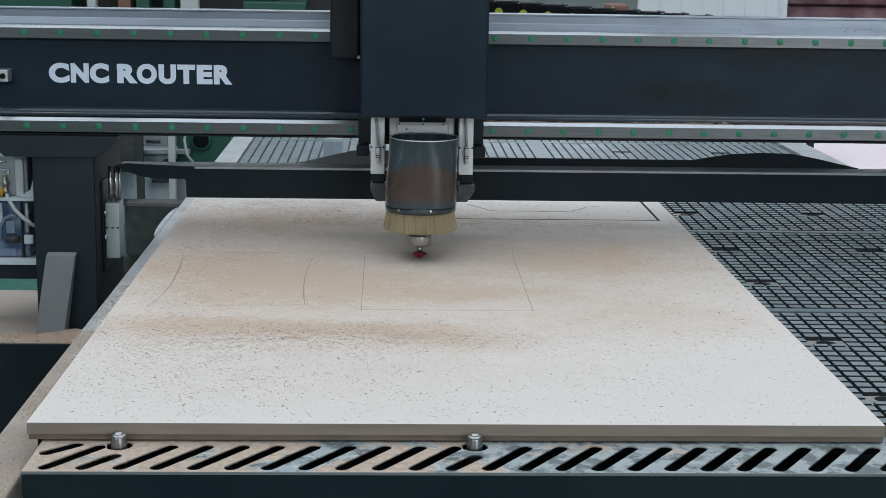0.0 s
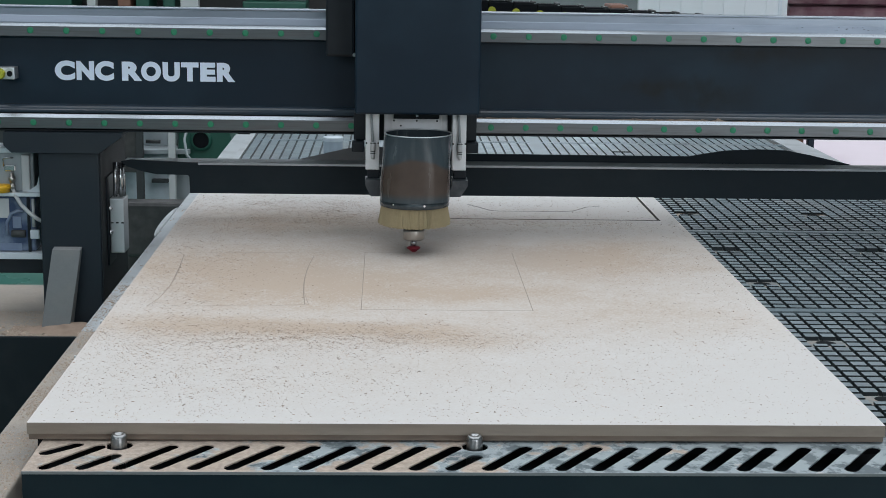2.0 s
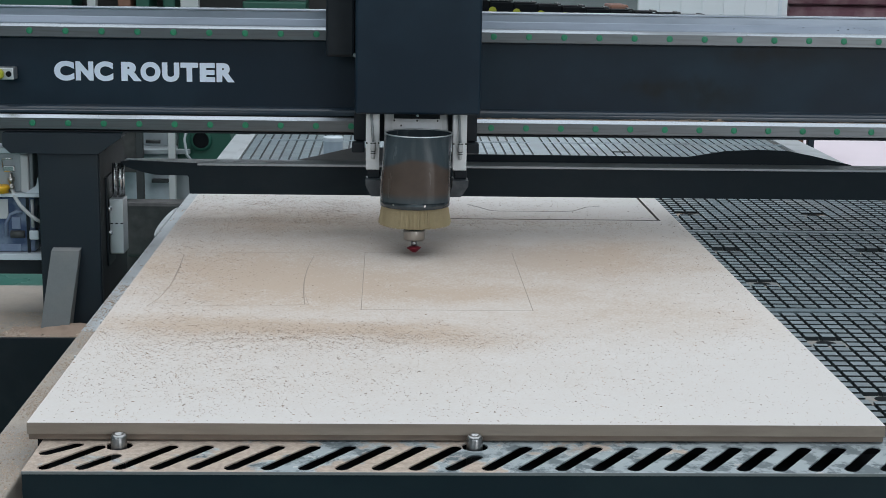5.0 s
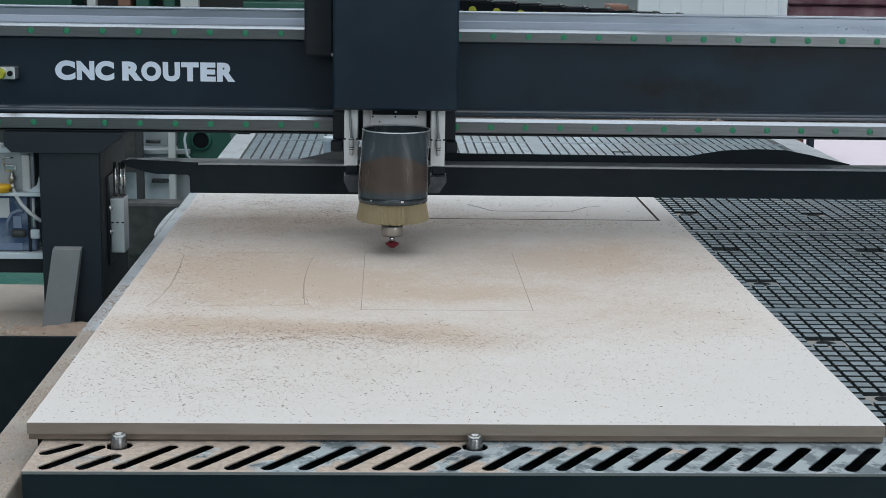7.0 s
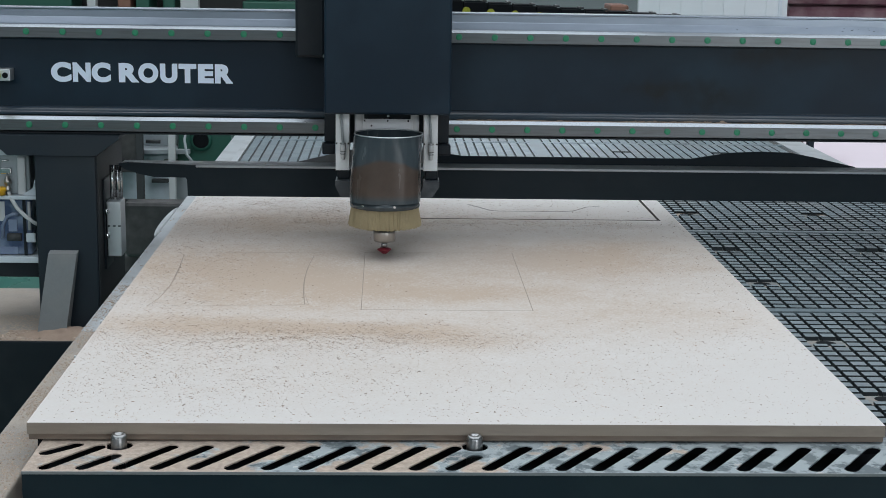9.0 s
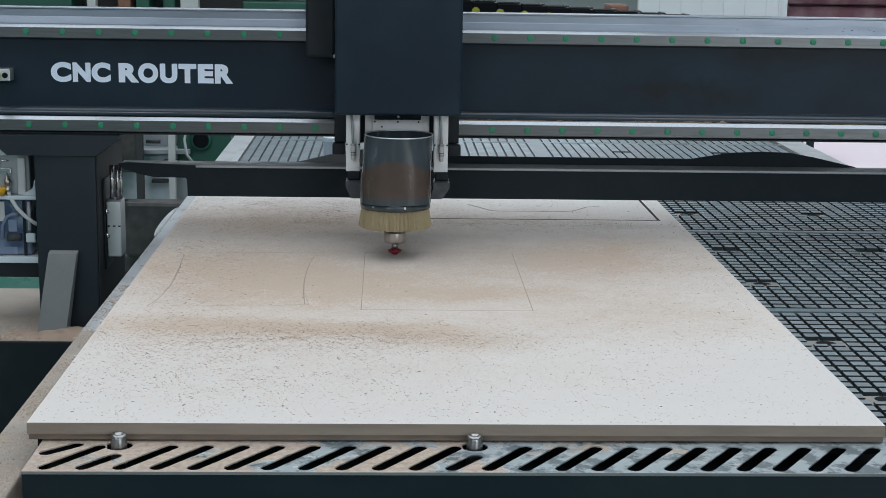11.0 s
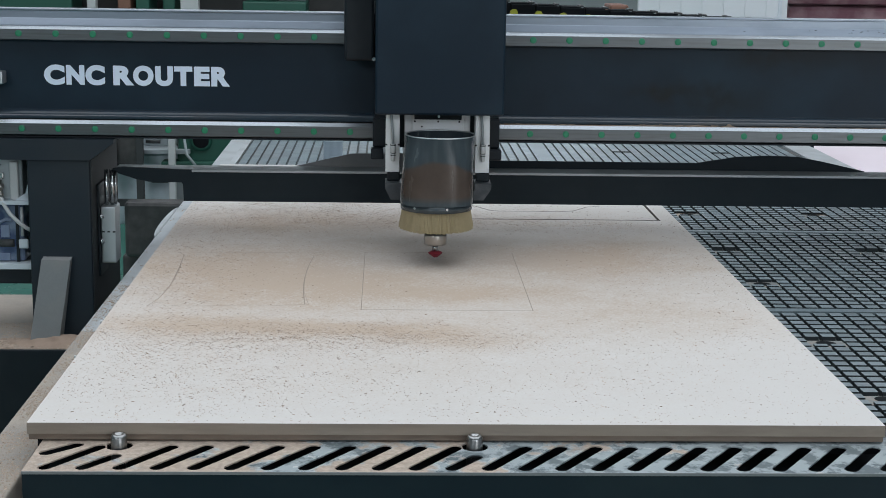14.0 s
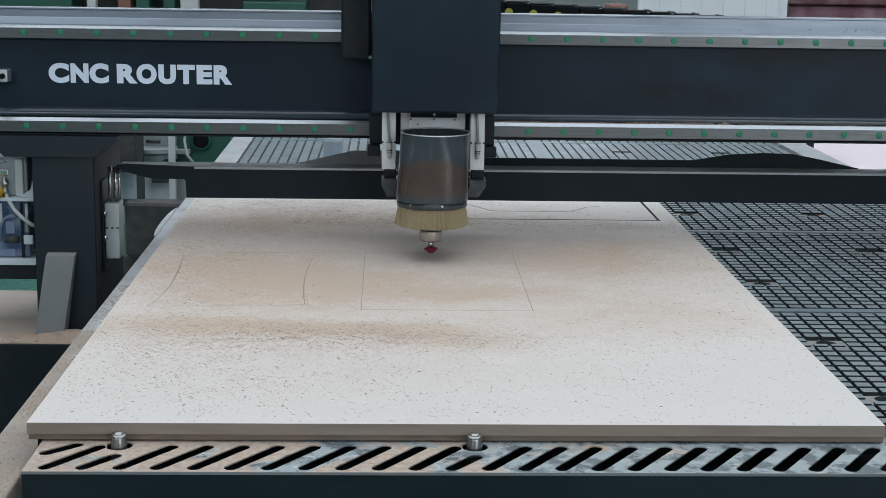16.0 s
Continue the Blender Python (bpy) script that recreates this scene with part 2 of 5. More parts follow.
M_MGREEN = material("machine_green_paint", (0.014, 0.085, 0.06), 0.45, vary=0.15, scale=10)
M_MGREY = material("machine_grey_paint", (0.3, 0.34, 0.36), 0.5, vary=0.12, scale=8, second=(0.18, 0.2, 0.2), mix=0.5)
M_DKGREY = material("dark_castings", (0.035, 0.04, 0.042), 0.55, vary=0.2, scale=10, second=(0.07, 0.07, 0.068), mix=0.5)
M_YELLOW = material("yellow_plastic", (0.75, 0.42, 0.02), 0.4, vary=0.1)
M_LIME = material("lime_plastic", (0.4, 0.42, 0.03), 0.4, vary=0.1)
M_BLUE = material("blue_translucent_tank", (0.05, 0.075, 0.15), 0.15, vary=0.4, scale=25, fine=60, second=(0.25, 0.31, 0.4), mix=0.8, blotch=16)
M_HOSE = material("grey_hose", (0.5, 0.52, 0.53), 0.5, vary=0.06)
M_BROWN = material("dark_brown_cartons", (0.2, 0.1, 0.07), 0.7, vary=0.3, scale=6)
M_POT = material("white_plastic_pot", (0.56, 0.63, 0.68), 0.5, vary=0.05)
M_JAR = material("pale_blue_plastic", (0.38, 0.455, 0.53), 0.4, vary=0.06, scale=20)
M_CHIP = material("brown_wood_chips", (0.36, 0.282, 0.225), 0.85, vary=0.2, scale=60, fine=200)
piecewise(M_CHIP, 0.58, 1.7)
M_MOUND = material("tan_sawdust_heap", (0.37, 0.275, 0.215), 0.95, vary=0.22, scale=120, fine=500, bump=0.8, second=(0.26, 0.19, 0.15), mix=0.7, blotch=30)
M_TINT = material("parts_seen_in_blue_tank", (0.2, 0.25, 0.35), 0.3, vary=0.2, scale=30, second=(0.11, 0.15, 0.25), mix=0.7, blotch=20)
M_PILE = material("sawdust_heap", (0.34, 0.26, 0.205), 0.95, vary=0.25, scale=120, fine=500, bump=0.6)
M_EDGE = material("board_edge_fibre", (0.29, 0.245, 0.2), 0.85, vary=0.14, scale=30, fine=500, bump=0.25, stretch=(1, 1, 6), second=(0.22, 0.18, 0.148), mix=0.6, blotch=10)
M_BACKING = material("backing_edge_fibre", (0.2, 0.158, 0.125), 0.85, vary=0.14, scale=30, fine=500, bump=0.25, stretch=(1, 1, 6), second=(0.14, 0.108, 0.086), mix=0.6, blotch=14)


M_GROOVE = material("dusty_carved_groove", (0.41, 0.345, 0.29), 0.9, vary=0.15, scale=60, fine=400)


def board_material():
    """White laminate with swept bands of tan sawdust of their own shape."""
    m = bpy.data.materials.new("white_board_with_sawdust")
    m.use_nodes = True
    n, l = m.node_tree.nodes, m.node_tree.links
    b = n["Principled BSDF"]
    co = n.new("ShaderNodeTexCoord")
    warp = n.new("ShaderNodeTexNoise")
    warp.inputs["Scale"].default_value, warp.inputs["Detail"].default_value = 3.2, 4
    l.new(co.outputs["Object"], warp.inputs["Vector"])
    mad = n.new("ShaderNodeVectorMath")
    mad.operation = "MULTIPLY_ADD"
    mad.inputs[1].default_value = (0.3, 0.22, 0)
    l.new(warp.outputs["Color"], mad.inputs[0])
    l.new(co.outputs["Object"], mad.inputs[2])
    sep = n.new("ShaderNodeSeparateXYZ")
    l.new(mad.outputs[0], sep.inputs[0])

    def math_node(op, a, b_, c=None):
        k = n.new("ShaderNodeMath")
        k.operation = op
        for i, v in enumerate((a, b_, c)):
            if v is None:
                continue
            if isinstance(v, (int, float)):
                k.inputs[i].default_value = v
            else:
                l.new(v, k.inputs[i])
        return k.outputs[0]

    def patch(x0, y0, sx, sy, amount):
        x0, y0 = x0 - 0.61, y0 - 1.22  # from the corner to the sheet's middle
        dx = math_node("DIVIDE", math_node("SUBTRACT", sep.outputs[0], x0 + 0.15), sx)
        dy = math_node("DIVIDE", math_node("SUBTRACT", sep.outputs[1], y0 + 0.11), sy)
        r = math_node("ADD", math_node("MULTIPLY", dx, dx), math_node("MULTIPLY", dy, dy))
        return math_node("MULTIPLY", math_node("POWER", 2.718, math_node("MULTIPLY", r, -1.0)), amount)

    total = None
    for p in PATCHES:
        s = patch(*p)
        total = s if total is None else math_node("ADD", total, s)
    fine = n.new("ShaderNodeTexNoise")
    fine.inputs["Scale"].default_value, fine.inputs["Detail"].default_value = 260, 4
    l.new(co.outputs["Object"], fine.inputs["Vector"])
    mid = n.new("ShaderNodeTexNoise")
    mid.inputs["Scale"].default_value, mid.inputs["Detail"].default_value = 22, 6
    l.new(co.outputs["Object"], mid.inputs["Vector"])
    grain = math_node("MAXIMUM", math_node("MULTIPLY_ADD", fine.outputs["Fac"], 1.7, math_node("MULTIPLY_ADD", mid.outputs["Fac"], 0.8, -0.3)), 0.05)
    fac = math_node("MINIMUM", math_node("MULTIPLY", total, grain), 0.95)
    mix = n.new("ShaderNodeMix")
    mix.data_type = "RGBA"
    mix.inputs["A"].default_value, mix.inputs["B"].default_value = (0.66, 0.642, 0.626, 1), (0.5, 0.395, 0.31, 1)
    l.new(fac, mix.inputs["Factor"])
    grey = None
    for p in GREY_BANDS:
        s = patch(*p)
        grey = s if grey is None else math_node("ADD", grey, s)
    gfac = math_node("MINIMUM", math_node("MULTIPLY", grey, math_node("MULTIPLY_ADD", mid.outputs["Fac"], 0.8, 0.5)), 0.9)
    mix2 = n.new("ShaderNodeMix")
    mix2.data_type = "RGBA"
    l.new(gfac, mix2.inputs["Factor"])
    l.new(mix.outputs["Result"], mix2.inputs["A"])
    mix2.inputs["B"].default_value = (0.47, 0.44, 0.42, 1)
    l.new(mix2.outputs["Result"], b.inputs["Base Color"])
    l.new(math_node("MINIMUM", math_node("MULTIPLY_ADD", fac, 0.6, 0.42), 0.95), b.inputs["Roughness"])
    bp = n.new("ShaderNodeBump")
    bp.inputs["Strength"].default_value, bp.inputs["Distance"].default_value = 0.12, 0.001
    l.new(math_node("MULTIPLY", grain, fac), bp.inputs["Height"])
    l.new(bp.outputs[0], b.inputs["Normal"])
    return m


# tan dust: x, y, half width, half depth, amount (board's own metres)
PATCHES = [(0.22, 0.74, 0.26, 0.1, 0.3), (0.3, 0.53, 0.3, 0.055, 0.6), (0.14, 0.5, 0.2, 0.09, 0.3), (0.5, 0.5, 0.13, 0.045, 0.4), (0.62, 0.45, 0.18, 0.05, 0.3), (0.16, 1.02, 0.2, 0.16, 0.5),
           (0.36, 0.9, 0.22, 0.12, 0.4), (0.66, 0.8, 0.2, 0.06, 0.45), (0.9, 1.12, 0.2, 0.14, 0.4), (1.05, 1.2, 0.16, 0.2, 0.35),
           (0.5, 1.02, 0.95, 0.55, 0.72), (0.25, 1.5, 0.3, 0.14, 0.4), (0.55, 1.6, 0.7, 0.22, 0.25), (1.0, 0.62, 0.25, 0.14, 0.28), (0.4, 0.25, 0.7, 0.3, 0.22)]
# grey bands, given in the same way
GREY_BANDS = [(0.55, 1.38, 0.6, 0.07, 0.25), (0.62, 1.13, 0.27, 0.13, 0.35), (1.0, 1.44, 0.3, 0.05, 0.25)]
M_BOARD = board_material()


# ---- building helpers ----
def bm_box(bm, x0, x1, y0, y1, z0, z1, bevel=0.0):
    vs = [bm.verts.new((x, y, z)) for z in (z0, z1) for y in (y0, y1) for x in (x0, x1)]
    fs = [bm.faces.new([vs[i] for i in f]) for f in ((0, 2, 3, 1), (4, 5, 7, 6), (0, 1, 5, 4), (2, 6, 7, 3), (0, 4, 6, 2), (1, 3, 7, 5))]
    if bevel:
        es = list({e for f in fs for e in f.edges})
        bmesh.ops.bevel(bm, geom=es, offset=bevel, segments=2, affect="EDGES", profile=0.5)
    return bm


def box(x0, x1, y0, y1, z0, z1, bevel=0.0):
    return bm_box(bmesh.new(), x0, x1, y0, y1, z0, z1, bevel)


def bm_tube(bm, a, b, r0, r1=None, seg=24, caps=True):
    a, b = Vector(a), Vector(b)
    r1 = r0 if r1 is None else r1
    q = (b - a).to_track_quat("Z", "Y")
    rings = []
    for p, r in ((a, r0), (b, r1)):
        rings.append([bm.verts.new(p + q @ Vector((r * math.cos(t), r * math.sin(t), 0))) for t in (2 * math.pi * k / seg for k in range(seg))])
    for k in range(seg):
        j = (k + 1) % seg
        bm.faces.new((rings[0][k], rings[0][j], rings[1][j], rings[1][k])).smooth = True
    if caps:
        bm.faces.new(rings[0][::-1])
        bm.faces.new(rings[1])
    return bm


def tube(a, b, r0, r1=None, seg=24):
    return bm_tube(bmesh.new(), a, b, r0, r1, seg)


def bm_path(bm, pts, r, seg=10):
    """A hose along points."""
    pts = [Vector(p) for p in pts]
    rings = []
    for i, p in enumerate(pts):
        d = (pts[min(i + 1, len(pts) - 1)] - pts[max(i - 1, 0)]).normalized()
        q = d.to_track_quat("Z", "Y")
        rings.append([bm.verts.new(p + q @ Vector((r * math.cos(2 * math.pi * k / seg), r * math.sin(2 * math.pi * k / seg), 0))) for k in range(seg)])
    for s, e in zip(rings, rings[1:]):
        for k in range(seg):
            j = (k + 1) % seg
            bm.faces.new((s[k], s[j], e[j], e[k])).smooth = True
    bm.faces.new(rings[0][::-1])
    bm.faces.new(rings[-1])
    return bm


def bm_lathe(bm, c, prof, seg=48):
    """Turn a profile of (radius, height) round a vertical line through c."""
    rings = [[bm.verts.new((c[0] + r * math.cos(2 * math.pi * k / seg), c[1] + r * math.sin(2 * math.pi * k / seg), c[2] + h)) for k in range(seg)] for r, h in prof]
    for s, e in zip(rings, rings[1:]):
        for k in range(seg):
            j = (k + 1) % seg
            bm.faces.new((s[k], s[j], e[j], e[k])).smooth = True
    return rings


def prism(outline, y0, y1):
    """A plate with an outline in x and z between two depths."""
    bm = bmesh.new()
    f = bm.faces.new([bm.verts.new((x, y0, z)) for x, z in outline])
    r = bmesh.ops.extrude_face_region(bm, geom=[f])
    bmesh.ops.translate(bm, vec=(0, y1 - y0, 0), verts=[v for v in r["geom"] if isinstance(v, bmesh.types.BMVert)])
    bmesh.ops.recalc_face_normals(bm, faces=bm.faces)
    return bm


def origin(ob):
    v = Vector(ob.location)
    while ob.parent:
        ob = ob.parent
        v += ob.location
    return v


def mesh_of(name, bm, mats, at):
    bmesh.ops.translate(bm, vec=-Vector(at), verts=bm.verts)
    me = bpy.data.meshes.new(name)
    bm.to_mesh(me)
    bm.free()
    for k in mats if isinstance(mats, (list, tuple)) else [mats]:
        me.materials.append(k)
    return me


def part(name, bm, mat, parent, label=""):
    """One mesh object, built in the world's metres, under a thing or a part."""
    ob = new(name, mesh_of(name, bm, mat, origin(parent)))
    ob.parent = parent
    return tagged(ob, label)


def thing(name, at, label, category, group="", kind=""):
    ob = new(name)
    ob.location = at
    return tagged(ob, label, category, group, kind)


def solid(name, bm, mat, at, label="", category="", group="", kind=""):
    ob = new(name, mesh_of(name, bm, mat, at))
    ob.location = at
    return tagged(ob, label, category, group, kind)


# ---- the hall ----
def hall():
    solid("floor", box(-9, 10, -9.2, 14, -0.2, 0), M_FLOOR, (0, 0, 0), "green epoxy workshop floor with worn glossy patches", "floor", kind="structure")
    # ceiling added out of view to close the hall above the roof lamp
    solid("ceiling", box(-9, 10, -9.2, 14, 6.0, 6.2), M_CEIL, (0, 0, 6), "unseen workshop ceiling added above the roof lamp", "ceiling", kind="structure")
    solid("wall_west", box(-9.2, -9, -9.2, 14, 0, 6), M_WALL, (-9, 0, 0), "plain grey workshop wall", "wall", kind="structure")
    solid("wall_east", box(10, 10.2, -9.2, 14, 0, 6), M_WALL, (10, 0, 0), "plain grey workshop wall", "wall", kind="structure")
    # the window band is assumed, out of view, to hold its lamp
    bm = box(-9, 10, 14, 14.2, 0, 1.9)
    bm_box(bm, -9, 10, 14, 14.2, 3.9, 6)
    bm_box(bm, -9, -5.6, 14, 14.2, 1.9, 3.9)
    bm_box(bm, 6.6, 10, 14, 14.2, 1.9, 3.9)
    solid("wall_north", bm, M_WALL, (0, 14, 0), "plain grey workshop wall with an assumed, unseen window band", "wall", kind="structure")
    # doorway and window bands are assumed, placed to shape the light
    bm = box(-9, 3.2, -9.2, -9, 0, 3.1)
    bm_box(bm, 7.2, 10, -9.2, -9, 0, 3.1)
    bm_box(bm, -9, -6.1, -9.2, -9, 3.1, 4.7)
    bm_box(bm, -1.1, 2.3, -9.2, -9, 3.1, 4.7)
    bm_box(bm, 7.3, 10, -9.2, -9, 3.1, 4.7)
    bm_box(bm, -9, 10, -9.2, -9, 4.7, 6)
    solid("wall_south", bm, M_WALL, (0, -9, 0), "unseen grey workshop wall with an assumed doorway and two window bands", "wall", kind="structure")


hall()


# ---- the machine bed ----
def bed():
    t = thing("cnc_router_bed", (0.95, 1.6, 0), "anthracite steel router table with a gridded grey vacuum bed", "cnc machine")
    # slotted front plate
    bm = bmesh.new()
    x0, x1, y0, y1, zt = 0.02, 2.0, -0.119, 0.03, B - 0.028
    loops = [[(x0, y0), (x1, y0), (x1, y1), (x0, y1)]]
    holes = []
    for k in range(-1, 39):
        a = 0.0475 + 0.0497 * k
        if k == -1:
            p, q = (0.036, -0.046), (0.072, -0.012)
        elif k in (1, 11):
            p, q = (a, -0.103), (a + 0.035, -0.058)
        else:
            p, q = (a, -0.103), (a + 0.058, -0.02)
        if q[0] > x1 - 0.02:
            continue
        d = (Vector(q) - Vector(p)).normalized()
        s = Vector((-d.y, d.x))
        ring = []
        for c, sg in ((p, 1), (q, -1)):
            for i in range(7):
                an = math.pi * i / 6
                v = Vector(c) + 0.0099 * (s * math.cos(an) * sg - d * math.sin(an) * sg)
                ring.append((v.x, v.y))
        loops.append(ring)
        if k in (1, 11):
            cx = 0.131 + 0.4985 * (k // 10)
            loops.append([(cx + 0.019 * math.cos(2 * math.pi * i / 20), -0.016 + 0.019 * math.sin(2 * math.pi * i / 20)) for i in range(20)])
            holes.append(cx)
    edges = []
    for lp in loops:
        vs = [bm.verts.new((x, y, zt)) for x, y in lp]
        edges += [bm.edges.new((vs[i], vs[(i + 1) % len(vs)])) for i in range(len(vs))]
    bmesh.ops.triangle_fill(bm, edges=edges, use_beauty=True)
    r = bmesh.ops.extrude_face_region(bm, geom=list(bm.faces))
    bmesh.ops.translate(bm, vec=(0, 0, -0.002), verts=[v for v in r["geom"] if isinstance(v, bmesh.types.BMVert)])
    bmesh.ops.recalc_face_normals(bm, faces=bm.faces)
    # thin pale strip added as a painted highlight on the plate's front edge
    part("edge_highlight_strip", box(x0, x1, y0 - 0.0015, y0 - 0.0002, zt - 0.004, zt + 0.0002, 0.0004), M_DUSTY_LIT, t)
    part("slotted_front_plate", bm, M_PLATE2, t, "blue-grey slotted front plate dusted with sawdust")
    part("front_beam", box(x0, x1, y0, y0 + 0.012, B - 0.26, zt - 0.0022, 0.001), M_FRONT, t, "anthracite painted front beam")
    # near-black block paints the shade below the plate's slots
    part("slot_shade_block", box(x0 + 0.01, x1 - 0.01, y0 + 0.014, 0.055, B - 0.26, B - 0.062), M_GAP, t)
    part("side_beam", box(-0.073, 0.0, -0.4, 0.72, B - 0.3, B - 0.06, 0.004), M_SAND, t, "steel side beam covered in sawdust")
    part("side_beam", box(-0.073, 0.0, 0.721, 3.6, B - 0.3, B - 0.06, 0.004), M_BORDER, t, "pale grey swept side beam")
    bm = bmesh.new()
    f = bm.faces.new([bm.verts.new((-0.0735 - 0.014 * math.sin(math.pi * k / 16), 1.84 - 0.2 * math.cos(math.pi * k / 16), B - 0.061)) for k in range(17)])
    r = bmesh.ops.extrude_face_region(bm, geom=[f])
    bmesh.ops.translate(bm, vec=(0, 0, -0.03), verts=[v for v in r["geom"] if isinstance(v, bmesh.types.BMVert)])
    bmesh.ops.recalc_face_normals(bm, faces=bm.faces)
    part("pulley_guard", bm, M_BORDER, t, "pale rounded pulley guard")
    part("side_beam", box(2.001, 2.04, -0.1, 3.6, B - 0.42, B - 0.2, 0.004), M_SAND, t)
    part("bed_slab", box(0.0, 2.0, 0.06, 3.6, B - 0.2, B - 0.04), M_SLOT, t)
    # near-black panel added to keep the view through the slots dark
    part("slot_shade_panel", box(0.001, 1.999, 0.0565, 0.0598, B - 0.2, B - 0.0405), M_GAP, t)
    part("edge_strip", box(1.912, 2.004, 0.06, 3.6, B - 0.0395, B - 0.028, 0.002), M_BORDER, t)
    part("edge_strip", box(0.001, 0.022, 0.06, 3.6, B - 0.0395, B - 0.031, 0.001), M_BORDER, t)
    for px, py in ((-0.02, 0.15), (1.95, 0.15), (-0.02, 3.3), (1.95, 3.3), (-0.02, 1.8), (1.95, 1.8)):
        part("leg", box(px - 0.05, px + 0.05, py - 0.05, py + 0.05, 0.0, B - 0.2, 0.004), M_PAINT, t)
    for cx in holes:
        pin = bmesh.new()
        bm_lathe(pin, (cx, -0.016, 0), [(0.0001, B - 0.1), (0.0115, B - 0.1), (0.0115, B - 0.015), (0.0095, B - 0.011), (0.0055, B - 0.0105), (0.005, B - 0.0135), (0.0001, B - 0.0135)], 24)
        part("locating_pin", pin, M_PIN, t, "chrome locating pin")
    return t


BED = bed()


def bed_tiles():
    """The grid of raised pads, with smooth seams between the panels and round vacuum ports."""
    pitch, top, low = 0.031, B - 0.0295, B - 0.0405
    seams = [-0.01 + 0.81 * k for k in range(6)]
    ports = [(1.3 + 0.337 * i, y) for i in (0, 1) for y in (0.235, 0.57, 1.042, 1.38, 1.865, 2.2)] + [(1.3 + 0.337 * i, y) for i in (0, 1) for y in (2.67, 3.007)]
    quads = ((8, 9, 10, 11), (4, 5, 9, 8), (5, 6, 10, 9), (6, 7, 11, 10), (7, 4, 8, 11), (0, 1, 5, 4), (1, 2, 6, 5), (2, 3, 7, 6), (3, 0, 4, 7))

    def corners(x, y, back=1.0):
        # the rear panels have slots along the bed only; pads before a port lose their back half
        hx, hy, edge = (0.0121, 0.0106, 0.0004) if y < 2.42 else (0.0123, 0.0153, 0.0006)
        return [(x + a * (hx - q), y + b * (hy - q) * (back if b > 0 else 1), z) for z, q in ((low, 0), (top - edge, 0), (top, 0.0004)) for a, b in ((-1, -1), (1, -1), (1, 1), (-1, 1))]

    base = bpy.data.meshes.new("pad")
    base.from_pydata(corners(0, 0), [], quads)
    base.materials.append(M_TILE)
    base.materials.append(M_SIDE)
    # tops keep the grey, sides take the painted shade
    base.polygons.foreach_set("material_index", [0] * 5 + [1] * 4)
    short = base.copy()
    for v, co in zip(short.vertices, corners(0, 0, 0.1)):
        v.co = co
    ports = [(0.0595 + pitch * round((px - 0.0595) / pitch), py) for px, py in ports]
    verts, faces, n = [], [], 0
    for k in range(5):
        for j in range(25):
            y = seams[k] + 0.032 + pitch * j
            if y < 0.09 or y > 3.56:
                continue
            for i in range(62):
                x = 0.044 + pitch * i
                if x > 1.9 or (x < 1.2 and y < 2.42):
                    continue
                if any(abs(x - px) < 0.03 and -0.0155 < y - py <= 0.0155 for px, py in ports):
                    continue
                cut_back = y < 2.42 and any(abs(x - px) < 0.03 and -0.0465 < y - py <= -0.0155 for px, py in ports)
                if x < 1.55 and 0.1 < y < 1.0:
                    ob = new("pad", short if cut_back else base)
                    ob.parent = BED
                    ob.location = Vector((x, y, 0)) - BED.location
                    n += 1
                    continue
                o = len(verts)
                verts += corners(x, y, 0.1 if cut_back else 1.0)
                faces += [tuple(o + q for q in f) for f in quads]
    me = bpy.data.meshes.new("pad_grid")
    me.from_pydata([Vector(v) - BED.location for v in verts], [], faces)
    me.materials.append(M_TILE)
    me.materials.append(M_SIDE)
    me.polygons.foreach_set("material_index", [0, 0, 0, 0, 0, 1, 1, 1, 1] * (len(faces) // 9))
    ob = new("pad_grid", me)
    ob.parent = BED
    tagged(ob, kind="stuff")
    for y in seams[1:5]:
        bm = box(1.2 if y < 2.4 else 0.03, 1.91, y - 0.012, y + 0.012, low, top)
        part("panel_seam", bm, M_TILE, BED)
    for px, py in ports:
        if py > 2.42:
            part("vacuum_port", box(px - 0.029, px + 0.029, py - 0.0135, py + 0.0135, low + 0.0015, top + 0.0004), M_GAP, BED, "dark vacuum port")
            continue
        z = top - (0.0038 if py < 1.2 else 0.006)
        port = part("vacuum_port", box(px - 0.035, px + 0.035, py - 0.031, py + 0.0145, low + 0.0003, z), M_PORT, BED, "dusty floor of a vacuum port")
        # flat near-black disc paints the shaded depth of the port
        mouth = bmesh.new()
        mouth.faces.new([mouth.verts.new((px + 0.0185 * math.cos(2 * math.pi * k / 28), py - 0.004 + 0.0165 * math.sin(2 * math.pi * k / 28), z + 0.0004)) for k in range(28)])
        part("hole_shade_disc", mouth, M_GAP, port)
    part("rear_sheet", box(0.03, 1.91, 2.432, 3.55, B - 0.0398, top - 0.0045), M_SLOT, BED)
    part("panel_joint", box(1.005, 1.042, 2.46, 3.55, low, top + 0.0002), M_TILE, BED)


bed_tiles()


